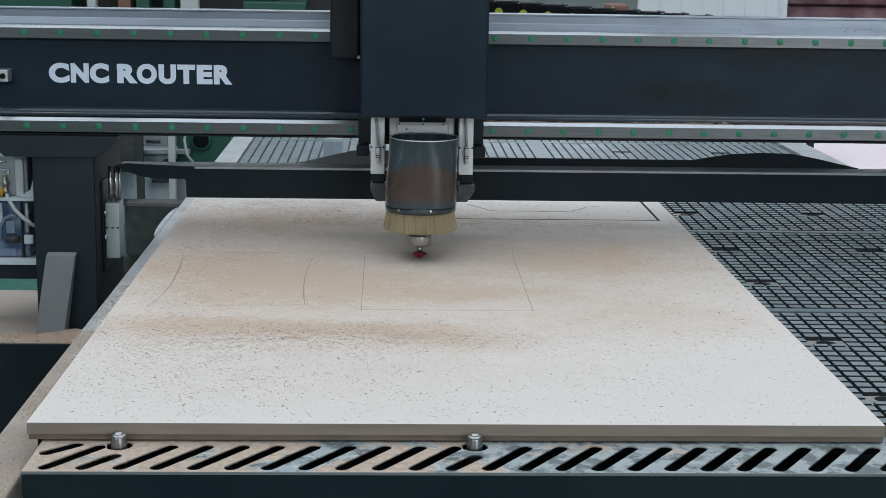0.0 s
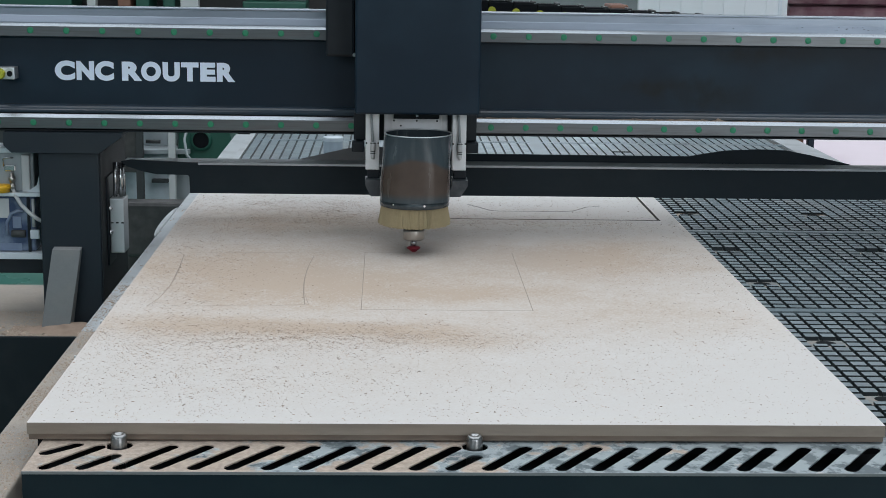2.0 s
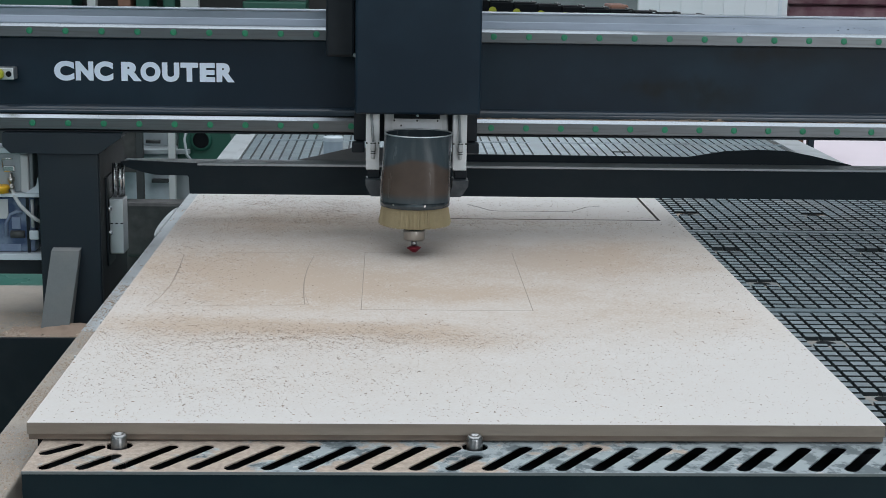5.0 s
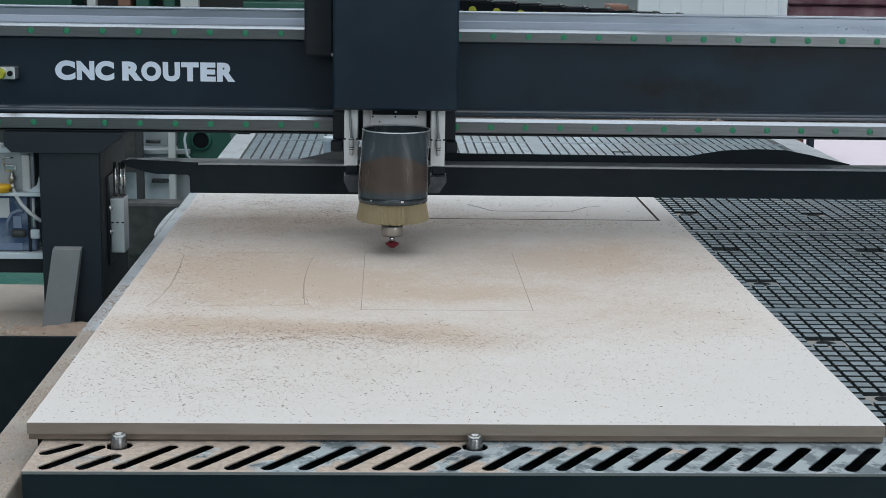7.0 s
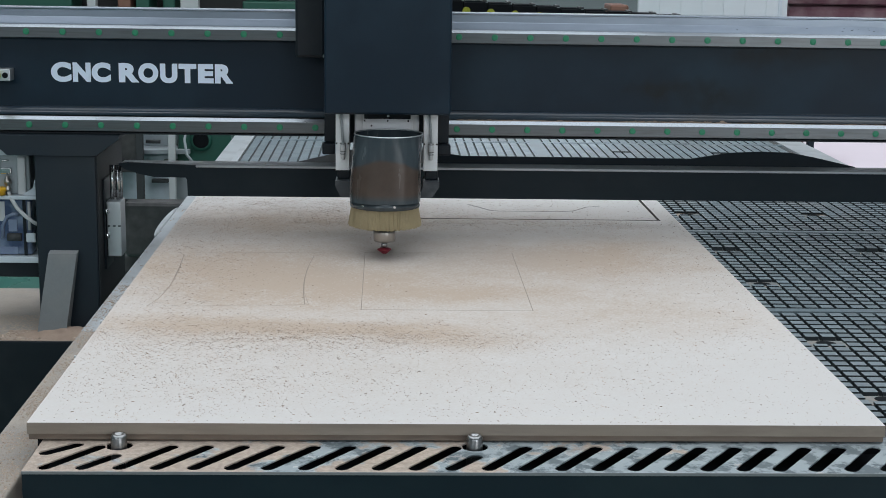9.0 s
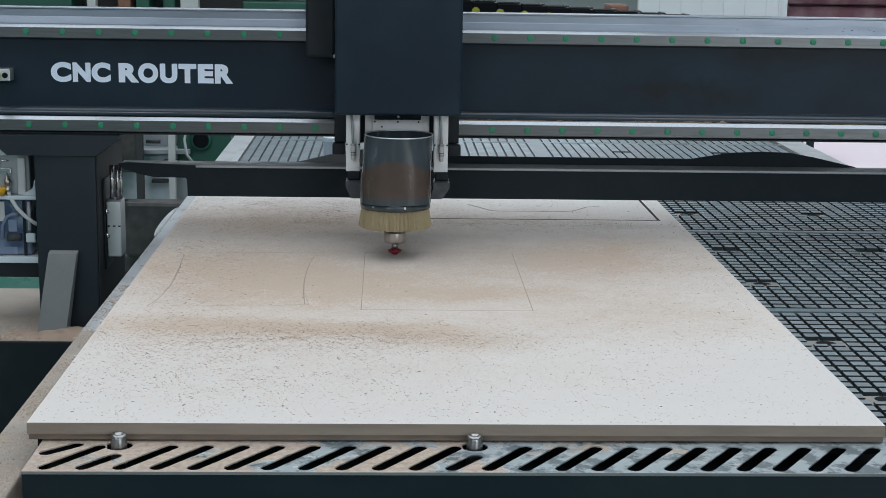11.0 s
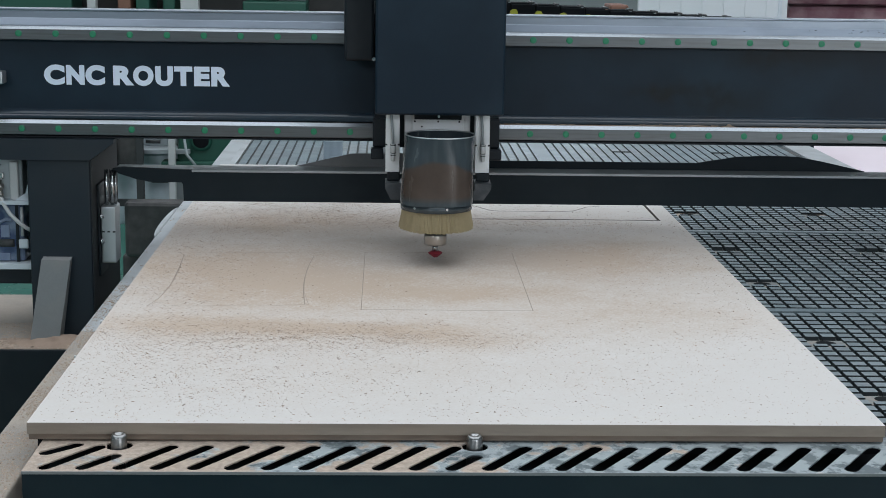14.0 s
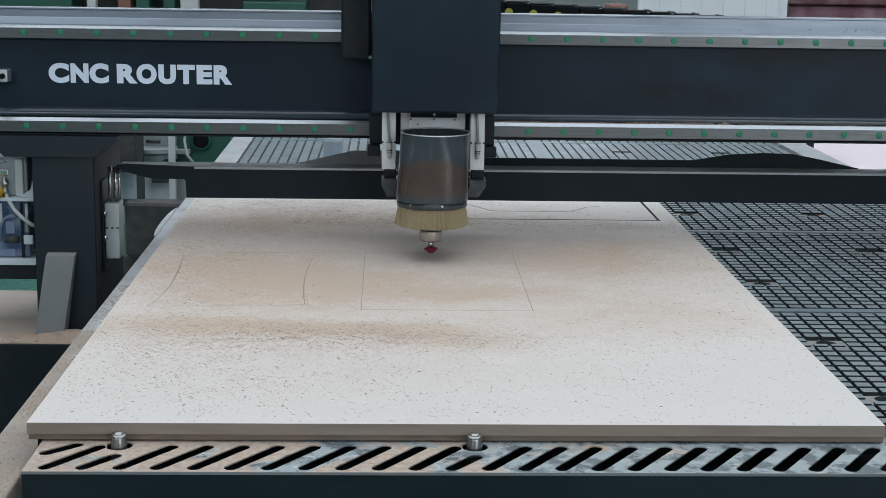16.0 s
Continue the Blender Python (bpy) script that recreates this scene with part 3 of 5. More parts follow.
# ---- the work piece ----
def board():
    t = thing("mdf_board", (0.61, 1.22, B - 0.025), "large white laminated fibreboard sheet dusted with tan sawdust", "board")
    bm = box(0, 1.22, 0, 2.44, B - 0.0165, B)
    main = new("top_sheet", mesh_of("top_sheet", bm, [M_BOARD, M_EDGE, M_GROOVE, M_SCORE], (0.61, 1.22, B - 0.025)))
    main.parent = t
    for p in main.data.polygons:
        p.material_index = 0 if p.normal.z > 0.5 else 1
    # carved lines: a row of points for each; cut with a v-shaped tool
    lines = [
        [(0.56, 1.584), (1.174, 1.585), (1.174, 2.385)],
        [(0.712, 1.785), (0.735, 1.752), (0.762, 1.706), (0.785, 1.694), (0.955, 1.696), (0.975, 1.704), (0.995, 1.732), (1.015, 1.762), (1.05, 1.778)],
        [(0.777, 1.18), (0.775, 0.662), (0.456, 0.662), (0.455, 1.176), (0.777, 1.18)],
        [(0.37, 1.168), (0.345, 1.125), (0.339, 1.02), (0.338, 0.906), (0.343, 0.8), (0.357, 0.70), (0.29, 0.686), (0.2, 0.684), (0.06, 0.678), (0.073, 0.74), (0.078, 0.848), (0.074, 1.0), (0.067, 1.13), (0.055, 1.16), (0.37, 1.168)],
        [(0.575, 1.135), (0.59, 1.16), (0.61, 1.15), (0.63, 1.128)],
        [(0.06, 0.68), (0.071, 0.73), (0.077, 0.80), (0.079, 0.87), (0.077, 0.95), (0.073, 1.03), (0.067, 1.13)],
        [(0.35, 0.70), (0.342, 0.8), (0.338, 0.906), (0.339, 1.02), (0.345, 1.12)],
    ]
    cut = bmesh.new()
    dark = []
    for w, row in zip((0.0042, 0.0028, 0.0017, 0.0012, 0.0014, 0.0022, 0.0019), lines):
        if row in lines[5:]:  # rounded sweeps
            pts = [Vector(q) for q in [row[0]] + row + [row[-1]]]
            row = [0.5 * (2 * b + (c - a) * u + (2 * a - 5 * b + 4 * c - d) * u * u + (3 * b - a - 3 * c + d) * u ** 3) for a, b, c, d in zip(pts, pts[1:], pts[2:], pts[3:]) for u in (0, 0.33, 0.67)] + [pts[-1]]
        for a, b in zip(row, row[1:]):
            d = (Vector(b) - Vector(a)).normalized()
            s = Vector((-d.y, d.x))
            a2, b2 = Vector(a) - d * w, Vector(b) + d * w
            dep = 0.006 if w > 0.004 else 0.45 * w
            tri = [[cut.verts.new((*(e + s * o), B + h)) for o, h in ((-w, 0.0), (w, 0.0), (0, -dep))] for e in (a2, b2)]
            for ring in tri:
                ring[0].co.z += 0.001
                ring[1].co.z += 0.001
            cut.faces.new(tri[0])
            cut.faces.new(tri[1][::-1])
            dark += [3 if row is lines[0] or row is lines[1] else 2] * 5
            for i in range(3):
                j = (i + 1) % 3
                cut.faces.new((tri[0][i], tri[1][i], tri[1][j], tri[0][j]))
    bmesh.ops.recalc_face_normals(cut, faces=cut.faces)
    cme = bpy.data.meshes.new("cutter")
    bmesh.ops.translate(cut, vec=-t.location, verts=cut.verts)
    cut.to_mesh(cme)
    cut.free()
    for k in (M_BOARD, M_EDGE, M_GROOVE, M_SCORE):
        cme.materials.append(k)
    cme.polygons.foreach_set("material_index", dark)
    cob = new("cutter", cme)
    cob.location = t.location
    mod = main.modifiers.new("carve", "BOOLEAN")
    mod.object, mod.operation, mod.solver, mod.use_self = cob, "DIFFERENCE", "EXACT", True
    bpy.context.view_layer.update()
    done = bpy.data.meshes.new_from_object(main.evaluated_get(bpy.context.evaluated_depsgraph_get()))
    main.modifiers.remove(mod)
    main.data = done
    bpy.data.objects.remove(cob)
    for y, k in ((0.335, 0.8), (0.56, 1.0), (0.58, 0.6)):
        part("torn_edge", box(-0.004 * k, -0.0002, y, y + 0.008 * k, B - 0.004, B + 0.0015 * k, 0.0006), M_WHITE, t)
    part("backing_sheet", box(0.0015, 1.219, 0.0025, 2.436, B - 0.0255, B - 0.0168, 0.0008), M_BACKING, t, "brown fibreboard backing sheet")
    return t


board()


def chips():
    """Loose flakes of wood on the board."""
    rng = np.random.default_rng(3)
    verts, faces = [], []

    def density(x, y):
        def g(x0, y0, sx, sy):
            return math.exp(-((x - x0) / sx) ** 2 - ((y - y0) / sy) ** 2)
        d = 0.03 + 0.95 * g(0.3, 1.68, 0.42, 0.2) + 0.7 * g(0.25, 0.47, 0.28, 0.1) + 0.25 * g(0.2, 0.25, 0.25, 0.18) + 0.3 * g(0.1, 1.2, 0.12, 0.3) + 0.85 * g(0.5, 0.46, 0.26, 0.06)
        d += 0.3 * g(0.95, 1.5, 0.3, 0.08) + 0.75 * g(0.72, 1.53, 0.3, 0.07) + 0.08 * g(1.0, 0.5, 0.22, 0.2) + 0.16 * g(1.05, 0.9, 0.15, 0.3) + 0.3 * g(0.12, 0.9, 0.12, 0.4) + 0.06 * g(0.9, 1.9, 0.3, 0.2) + 0.07 * g(0.6, 0.2, 0.6, 0.25)
        d *= 1 - 0.85 * g(0.6, 1.1, 0.28, 0.24)
        d *= 1 - 0.8 * g(0.9, 0.74, 0.15, 0.12)
        d *= min(1, max(0.02, (2.1 - y) / 0.15))
        return d * (0.45 + 1.1 * noise.noise((x * 9, y * 9, 0.3)) ** 2 + 0.35 * noise.noise((x * 30, y * 30, 1.0)))

    count = 0
    while count < 52000:
        x, y = rng.uniform(0.004, 1.216), rng.uniform(0.004, 2.43)
        if rng.random() > density(x, y):
            continue
        count += 1
        s = rng.uniform(0.0005, 0.0015) * (1.12 - 0.02 * y) * (1.7 if rng.random() < 0.1 else 1)
        a = rng.uniform(0, 2 * math.pi)
        c, sn = math.cos(a), math.sin(a)
        o = len(verts)
        for u, v, h in ((-1, -0.35, 0.0002), (1, -0.3, 0.0003), (0.8, 0.4, 0.0002), (-0.7, 0.35, 0.0002), (0, 0, 0.5)):
            u, v = u * s * rng.uniform(0.7, 1.2), v * s * rng.uniform(0.7, 1.3)
            verts.append((x + c * u - sn * v, y + sn * u + c * v, B + (h if h < 0.1 else s * rng.uniform(0.2, 0.6))))
        faces += [(o, o + 1, o + 4), (o + 1, o + 2, o + 4), (o + 2, o + 3, o + 4), (o + 3, o, o + 4)]
    me = bpy.data.meshes.new("wood_chips")
    me.from_pydata(verts, [], faces)
    me.materials.append(M_CHIP)
    tagged(new("wood_chips", me), "loose brown wood chips scattered over the white board", "wood chips", kind="stuff")


chips()


# ---- the gantry ----
def gantry():
    g = thing("gantry", (-0.22, 1.55, B - 0.5), "anthracite steel gantry with ground linear rails spanning the router bed", "cnc gantry")
    xa, xb = -0.42, 2.3
    part("beam", box(xa, xb, 1.41, 1.62, B + 0.235, B + 0.499, 0.004), M_BEAM, g, "anthracite box beam with grease smears and shade painted under the rail")
    bm = bmesh.new()
    ring = [(1.3945, 0.508), (1.3945, 0.4925), (1.3935, 0.4905), (1.3903, 0.4772), (1.3903, 0.4748), (1.4095, 0.4748), (1.4095, 0.508)]
    ends = [[bm.verts.new((x, y, B + z)) for y, z in ring] for x in (xa, xb)]
    bm.faces.new(ends[0])
    bm.faces.new(ends[1][::-1])
    for i in range(7):
        bm.faces.new((ends[0][i], ends[1][i], ends[1][(i + 1) % 7], ends[0][(i + 1) % 7]))
    bmesh.ops.recalc_face_normals(bm, faces=bm.faces)
    part("upper_rail_bed", bm, M_STEEL, g, "bright ground steel ledge")
    rng = random.Random(9)
    bm = bmesh.new()
    for k in range(18):
        x, u, q = rng.gauss(1.56, 0.12), rng.uniform(0.1, 0.85), rng.uniform(0.0003, 0.0011)
        y, z = 1.3935 - 0.006 * u, B + 0.4905 - 0.0133 * u
        bm_box(bm, x - 2 * q, x + 2 * q, y - 0.0009, y + 0.0006, z - q * 0.5, z + q * 0.6)
    tagged(part("grease_flecks", bm, M_CORE, g, "dark grease flecks on the ledge"), kind="stuff")
    part("top_plate", box(xa, xb, 1.388, 1.44, B + 0.5085, B + 0.5125, 0.0012), M_STEEL, g)
    for zc, nm, knee, crest in ((0.459, "upper_rail", 0.0092, 0.0155), (0.2518, "lower_rail", 0.0112, 0.0188)):
        bm = bmesh.new()
        ring = [(1.384, zc - 0.013), (1.386, zc - 0.0145), (1.4092, zc - 0.0145), (1.4092, zc + crest), (1.39, zc + crest), (1.384, zc + knee)]
        ends = [[bm.verts.new((x, y, B + z)) for y, z in ring] for x in (xa, xb)]
        bm.faces.new(ends[0])
        bm.faces.new(ends[1][::-1])
        for i in range(6):
            bm.faces.new((ends[0][i], ends[1][i], ends[1][(i + 1) % 6], ends[0][(i + 1) % 6]))
        bmesh.ops.recalc_face_normals(bm, faces=bm.faces)
        rail = part(nm, bm, [M_RAIL, M_RACE], g, "ground steel linear rail with a polished raceway, its highlight partly painted")
        # faces turned up and forward take the paler highlight steel
        for f in rail.data.polygons:
            f.material_index = 1 if f.normal.y < -0.3 and f.normal.z > 0.3 else 0
    bm = bmesh.new()
    ring = [(1.4096, 0.2925)] + [(1.4096 - 0.0145 * math.sin(radians(9 * k)), 0.2775 + 0.0145 * math.cos(radians(9 * k))) for k in range(11)] + [(1.3951, 0.2735), (1.4096, 0.2735)]
    ends = [[bm.verts.new((x, y, B + z)) for y, z in ring] for x in (xa, xb)]
    for i in range(len(ring)):
        bm.faces.new((ends[0][i], ends[1][i], ends[1][(i + 1) % len(ring)], ends[0][(i + 1) % len(ring)])).smooth = 0 < i < 11
    bmesh.ops.recalc_face_normals(bm, faces=bm.faces)
    part("lip", bm, M_GLOSS, g, "glossy rounded lower lip of the beam")
    part("under_strip", box(xa, xb, 1.396, 1.44, B + 0.2302, B + 0.2344, 0.001), M_BLACK, g)
    # caps in the rails' bolt holes
    cap = bmesh.new()
    bm_lathe(cap, (0, 0, 0), [(0.0072, -0.001), (0.0072, 0.001), (0.006, 0.0014), (0.0001, 0.0011)], 18)
    bmesh.ops.rotate(cap, cent=(0, 0, 0), matrix=Matrix.Rotation(radians(90), 3, "X"), verts=cap.verts)
    cap_me = mesh_of("bolt_cap", cap, M_GREEN, (0, 0, 0))
    for x0, zc, rng_ in ((-0.3012, 0.2516, range(-1, 32)), (-0.1398, 0.4588, range(-3, 30))):
        for i in rng_:
            ob = new("bolt_cap", cap_me)
            ob.parent = g
            ob.location = Vector((x0 + 0.08 * i, 1.3838, B + zc)) - g.location
    # lettering
    spans = {"CNC": ((0, 0.34), (0.365, 0.665), (0.68, 1.0)), "ROUTER": ((0, 0.178), (0.17, 0.345), (0.36, 0.512), (0.523, 0.678), (0.692, 0.828), (0.84, 1.0))}
    for word, xl, xr in (("CNC", -0.254, -0.121), ("ROUTER", -0.103, 0.153)):
        whole = bmesh.new()
        for char, (u0, u1) in zip(word, spans[word]):
            cu = bpy.data.curves.new("lettering", "FONT")
            cu.body, cu.size, cu.extrude, cu.offset = char, 0.06, 0.0004, 0.0037
            tob = new("lettering_curve", cu)
            bpy.context.view_layer.update()
            me = bpy.data.meshes.new_from_object(tob.evaluated_get(bpy.context.evaluated_depsgraph_get()))
            bpy.data.objects.remove(tob)
            co = np.array([v.co for v in me.vertices])
            lo, hi = co.min(0), co.max(0)
            over = 0.0007 if char in "COU" else 0.0  # round letters overshoot the line
            for v in me.vertices:
                u, q = (v.co.x - lo[0]) / (hi[0] - lo[0]), (v.co.y - lo[1]) / (hi[1] - lo[1])
                v.co = Vector((xl + (xr - xl) * (u0 + (u1 - u0) * u), 1.4092 + v.co.z, B + 0.3462 - over + (0.0432 + over * (1 if char == "U" else 2)) * q)) - g.location
            whole.from_mesh(me)
        me = bpy.data.meshes.new("lettering")
        whole.to_mesh(me)
        whole.free()
        me.materials.append(M_LETTER)
        lob = new("lettering", me)
        lob.parent = g
        tagged(lob, "pale bold lettering reading " + word)
    # small block with a threaded hole
    sb = part("sensor_block", box(-0.375, -0.336, 1.372, 1.4098, B + 0.349, B + 0.376, 0.002), M_ALU, g, "aluminium sensor block with a yellow plug")
    part("threaded_hole", tube((-0.347, 1.3712, B + 0.362), (-0.347, 1.375, B + 0.362), 0.0065), M_GAP, sb)
    plug = bmesh.new()
    bm_tube(plug, (-0.357, 1.38, B + 0.362), (-0.357, 1.352, B + 0.362), 0.0135, 0.0115)
    bmesh.ops.translate(plug, vec=(-0.012, 0, 0), verts=plug.verts)
    part("plug", plug, M_LIME, sb, "yellow plastic plug")
    # uprights with their feet
    for sx, mir in ((0.0, 1), (2.02, -1)):
        def mx(x0, x1):
            return (x0, x1) if mir == 1 else (2.0 - x1, 2.0 - x0)
        part("upright", box(*mx(-0.292, -0.155), 1.375, 1.7, B - 0.22, B + 0.184, 0.004), M_UPRIGHT, g, "anthracite gantry upright")
        # near-black sheet added to keep grazing reflections off the upright's side
        part("added_dark_side_sheet", box(*mx(-0.1548, -0.152), 1.378, 1.695, B - 0.219, B + 0.183, 0.001), M_CORE, g)
        outline = [(-0.367, B + 0.23), (-0.367, B + 0.2), (-0.35, B + 0.184), (-0.153, B + 0.184), (-0.147, B + 0.188), (-0.1, B + 0.222), (-0.1, B + 0.23)]
        part("head_plate", prism(outline if mir == 1 else [(2.0 - x, z) for x, z in outline], 1.368, 1.7), M_UPRIGHT, g, "flared anthracite head plate")
        ft = part("foot", box(*mx(-0.62, -0.085), 1.275, 1.785, B - 0.56, B - 0.2205, 0.004), [M_BLACK, M_SAND], g, "black gantry foot with a sawdust-covered top")
        for p in ft.data.polygons:
            p.material_index = 1 if p.normal.z > 0.7 else 0
        x0, x1 = mx(-0.272, -0.208)
        bm = bmesh.new()
        ring = [(1.354, B - 0.038), (1.3745, B - 0.034), (1.3745, B - 0.22), (1.326, B - 0.22)]
        f = bm.faces.new([bm.verts.new((x0, y, z)) for y, z in ring])
        r = bmesh.ops.extrude_face_region(bm, geom=[f])
        bmesh.ops.translate(bm, vec=(x1 - x0, 0, 0), verts=[v for v in r["geom"] if isinstance(v, bmesh.types.BMVert)])
        for v in bm.verts:  # it leans outwards towards the foot
            v.co.x += mir * 0.14 * (v.co.z - B + 0.1)
        bmesh.ops.recalc_face_normals(bm, faces=bm.faces)
        part("gusset", bm, M_DUSTY_LIT, g, "dusty grey gusset")
    # sawdust heaped round the foot of the gusset
    bm = bmesh.new()
    n1, n2 = 22, 12
    rows = [[bm.verts.new((-0.36 + 0.27 * i / n1, 1.276 + 0.09 * j / n2, B - 0.2204 + max(0.0, 0.018 * math.exp(-((i / n1 - 0.5) / 0.27) ** 2 - ((j / n2 - 0.62) / 0.4) ** 2) * (1 + 0.45 * noise.noise((i * 0.4, j * 0.4, 3.0))) - 0.0015))) for i in range(n1 + 1)] for j in range(n2 + 1)]
    for lo, hi in zip(rows, rows[1:]):
        for i in range(n1):
            bm.faces.new((lo[i], lo[i + 1], hi[i + 1], hi[i])).smooth = True
    part("sawdust_mound", bm, M_MOUND, g, "tan sawdust heaped round the gusset")
    # pneumatic lift for the apron
    cyl = part("lift_cylinder", box(-0.146, -0.113, 1.44, 1.5, B - 0.062, B + 0.068, 0.0025), M_ALU, g, "aluminium guided air cylinder")
    part("mount", box(-0.1515, -0.147, 1.43, 1.52, B - 0.09, B + 0.12, 0.001), M_BLACK, cyl)
    for rx in (-0.136, -0.123):
        part("rod", tube((rx, 1.465, B + 0.069), (rx, 1.465, B + 0.15), 0.0048), M_CHROME, cyl)
    part("rod", tube((-0.117, 1.475, B + 0.069), (-0.117, 1.475, B + 0.15), 0.003), M_CHROME, cyl)
    for k in range(3):
        part("slot", box(-0.144 + 0.012 * k, -0.138 + 0.012 * k, 1.4392, 1.4405, B + 0.009, B + 0.012), M_GAP, cyl)
    for z in (0.045, -0.012):
        part("fitting", tube((-0.149, 1.434, B + z), (-0.143, 1.441, B + z), 0.006), M_CHROME, cyl)
    # apron hanging across the bed
    part("apron", prism([(0.038, B + 0.078), (1.93, B + 0.078), (1.93, B + 0.15), (0.058, B + 0.15), (0.05, B + 0.15), (-0.1, B + 0.1555), (-0.122, B + 0.152), (-0.108, B + 0.14), (-0.07, B + 0.128), (-0.04, B + 0.122), (0.034, B + 0.121), (0.037, B + 0.116)], 1.468, 1.476), M_APRON, g, "black sheet apron across the bed")
    part("apron_shelf", box(-0.12, 1.93, 1.477, 1.545, B + 0.1455, B + 0.1495, 0.001), M_BORDER, g)
    part("apron_edge", box(0.058, 1.93, 1.461, 1.4675, B + 0.146, B + 0.152, 0.002), M_BORDER, g)
    # paler copy of the black sheet: its reflection is put into the colour
    part("apron_back_end", prism([(0.28, B + 0.12), (0.28, B + 0.147), (0.42, B + 0.18), (0.56, B + 0.182), (0.598, B + 0.18), (0.598, B + 0.12)], 1.548, 1.553), M_DUSTY_LIT, g, "paler grey end of the apron's rear sheet, a reflection put into its colour")
    part("apron_back", prism([(0.60, B + 0.12), (0.6, B + 0.18), (0.68, B + 0.167), (1.23, B + 0.166), (1.32, B + 0.181), (1.40, B + 0.185), (1.47, B + 0.183), (1.53, B + 0.172), (1.63, B + 0.15), (1.63, B + 0.12)], 1.548, 1.553), M_APRON, g, "black rear sheet of the apron with raised humps")
    part("chain_tray", box(0.2, 2.2, 1.6205, 1.72, B + 0.43, B + 0.436, 0.001), M_BLACK, g)
    # air unit beside the upright
    au = part("air_service_unit", box(-0.47, -0.318, 1.44, 1.52, B + 0.083, B + 0.178, 0.004), M_MGREY, g, "grey air service unit")
    part("shelf", box(-0.5, -0.2925, 1.42, 1.56, B + 0.074, B + 0.0825, 0.001), M_POT, au)
    part("rib", box(-0.345, -0.326, 1.432, 1.4395, B + 0.083, B + 0.17, 0.003), M_HOSE, au)
    clip = part("chrome_clip", box(-0.385, -0.358, 1.433, 1.4395, B + 0.13, B + 0.146, 0.003), M_CHROME, au, "bright chrome clip")
    bail = bmesh.new()
    bm_path(bail, [(-0.385, 1.434, B + 0.142), (-0.386, 1.432, B + 0.158), (-0.382, 1.43, B + 0.163), (-0.362, 1.43, B + 0.163)], 0.0018)
    part("bail", bail, M_CHROME, clip)
    part("rim", box(-0.474, -0.33, 1.436, 1.524, B + 0.1785, B + 0.185, 0.002), M_POT, au)
    part("rim", box(-0.474, -0.345, 1.43, 1.4355, B + 0.174, B + 0.187, 0.002), M_POT, au)
    brass = bmesh.new()
    bm_lathe(brass, (-0.366, 1.43, B), [(0.0001, 0.128), (0.005, 0.128), (0.005, 0.12), (0.0085, 0.119), (0.0085, 0.109), (0.0055, 0.108), (0.0055, 0.1), (0.0075, 0.099), (0.0075, 0.092), (0.0001, 0.091)], 12)
    part("brass_fitting", brass, M_NUT, au, "brass hose fitting")
    knob = bmesh.new()
    bm_lathe(knob, (-0.39, 1.424, B), [(0.0001, 0.101), (0.019, 0.101), (0.0215, 0.098), (0.0215, 0.093), (0.0185, 0.091), (0.0185, 0.084), (0.0001, 0.0835)], 28)
    part("yellow_knob", knob, M_YELLOW, au)
    tank = part("bowl", box(-0.47, -0.318, 1.44, 1.53, B - 0.06, B + 0.073, 0.006), M_BLUE, au, "blue translucent coolant tank")
    part("tank_label", box(-0.403, -0.378, 1.4375, 1.4397, B + 0.02, B + 0.066, 0.0008), M_HOSE, tank, "pale paper label")
    arch = bmesh.new()
    bm_path(arch, [(-0.385, 1.4385, B - 0.02), (-0.384, 1.4385, B + 0.01), (-0.374, 1.4385, B + 0.03), (-0.36, 1.4385, B + 0.037), (-0.346, 1.4385, B + 0.036)], 0.004)
    part("inner_hose", arch, M_TINT, tank)
    part("filter_block", box(-0.371, -0.351, 1.437, 1.4397, B - 0.004, B + 0.024, 0.001), M_TINT, tank)
    part("pump", tube((-0.374, 1.4385, B - 0.017), (-0.342, 1.4385, B - 0.017), 0.009), M_DKGREY, tank)
    part("sediment", box(-0.405, -0.352, 1.4375, 1.4397, B - 0.058, B - 0.04, 0.001), M_TINT, tank)
    part("corner_post", box(-0.337, -0.33, 1.436, 1.4397, B - 0.06, B + 0.07, 0.001), M_BLACK, tank)
    part("level_tube", tube((-0.322, 1.436, B + 0.0), (-0.322, 1.436, B + 0.066), 0.0035), M_HOSE, au)
    bracket = bmesh.new()
    f = bracket.faces.new([bracket.verts.new((x, 1.43, B + z)) for x, z in ((-0.335, 0.0827), (-0.3, 0.0827), (-0.3, 0.118), (-0.306, 0.118), (-0.31, 0.1))])
    r = bmesh.ops.extrude_face_region(bracket, geom=[f])
    bmesh.ops.translate(bracket, vec=(0, 0.004, 0), verts=[v for v in r["geom"] if isinstance(v, bmesh.types.BMVert)])
    bmesh.ops.recalc_face_normals(bracket, faces=bracket.faces)
    part("bracket", bracket, M_POT, au, "pale triangular bracket")
    part("valve", box(-0.33, -0.308, 1.428, 1.4355, B - 0.028, B - 0.006, 0.003), M_POT, au)
    part("lower_shelf", box(-0.48, -0.2925, 1.42, 1.54, B - 0.0745, B - 0.061, 0.001), M_POT, au)
    part("tank_base", box(-0.48, -0.2925, 1.43, 1.54, B - 0.11, B - 0.075, 0.003), M_BLACK, au)
    hose = bmesh.new()
    bm_path(hose, [(-0.366, 1.43, B + 0.093), (-0.36, 1.424, B + 0.078), (-0.345, 1.418, B + 0.055), (-0.325, 1.414, B + 0.036), (-0.308, 1.416, B + 0.022), (-0.296, 1.43, B + 0.012)], 0.0045)
    part("hose", hose, M_HOSE, au)
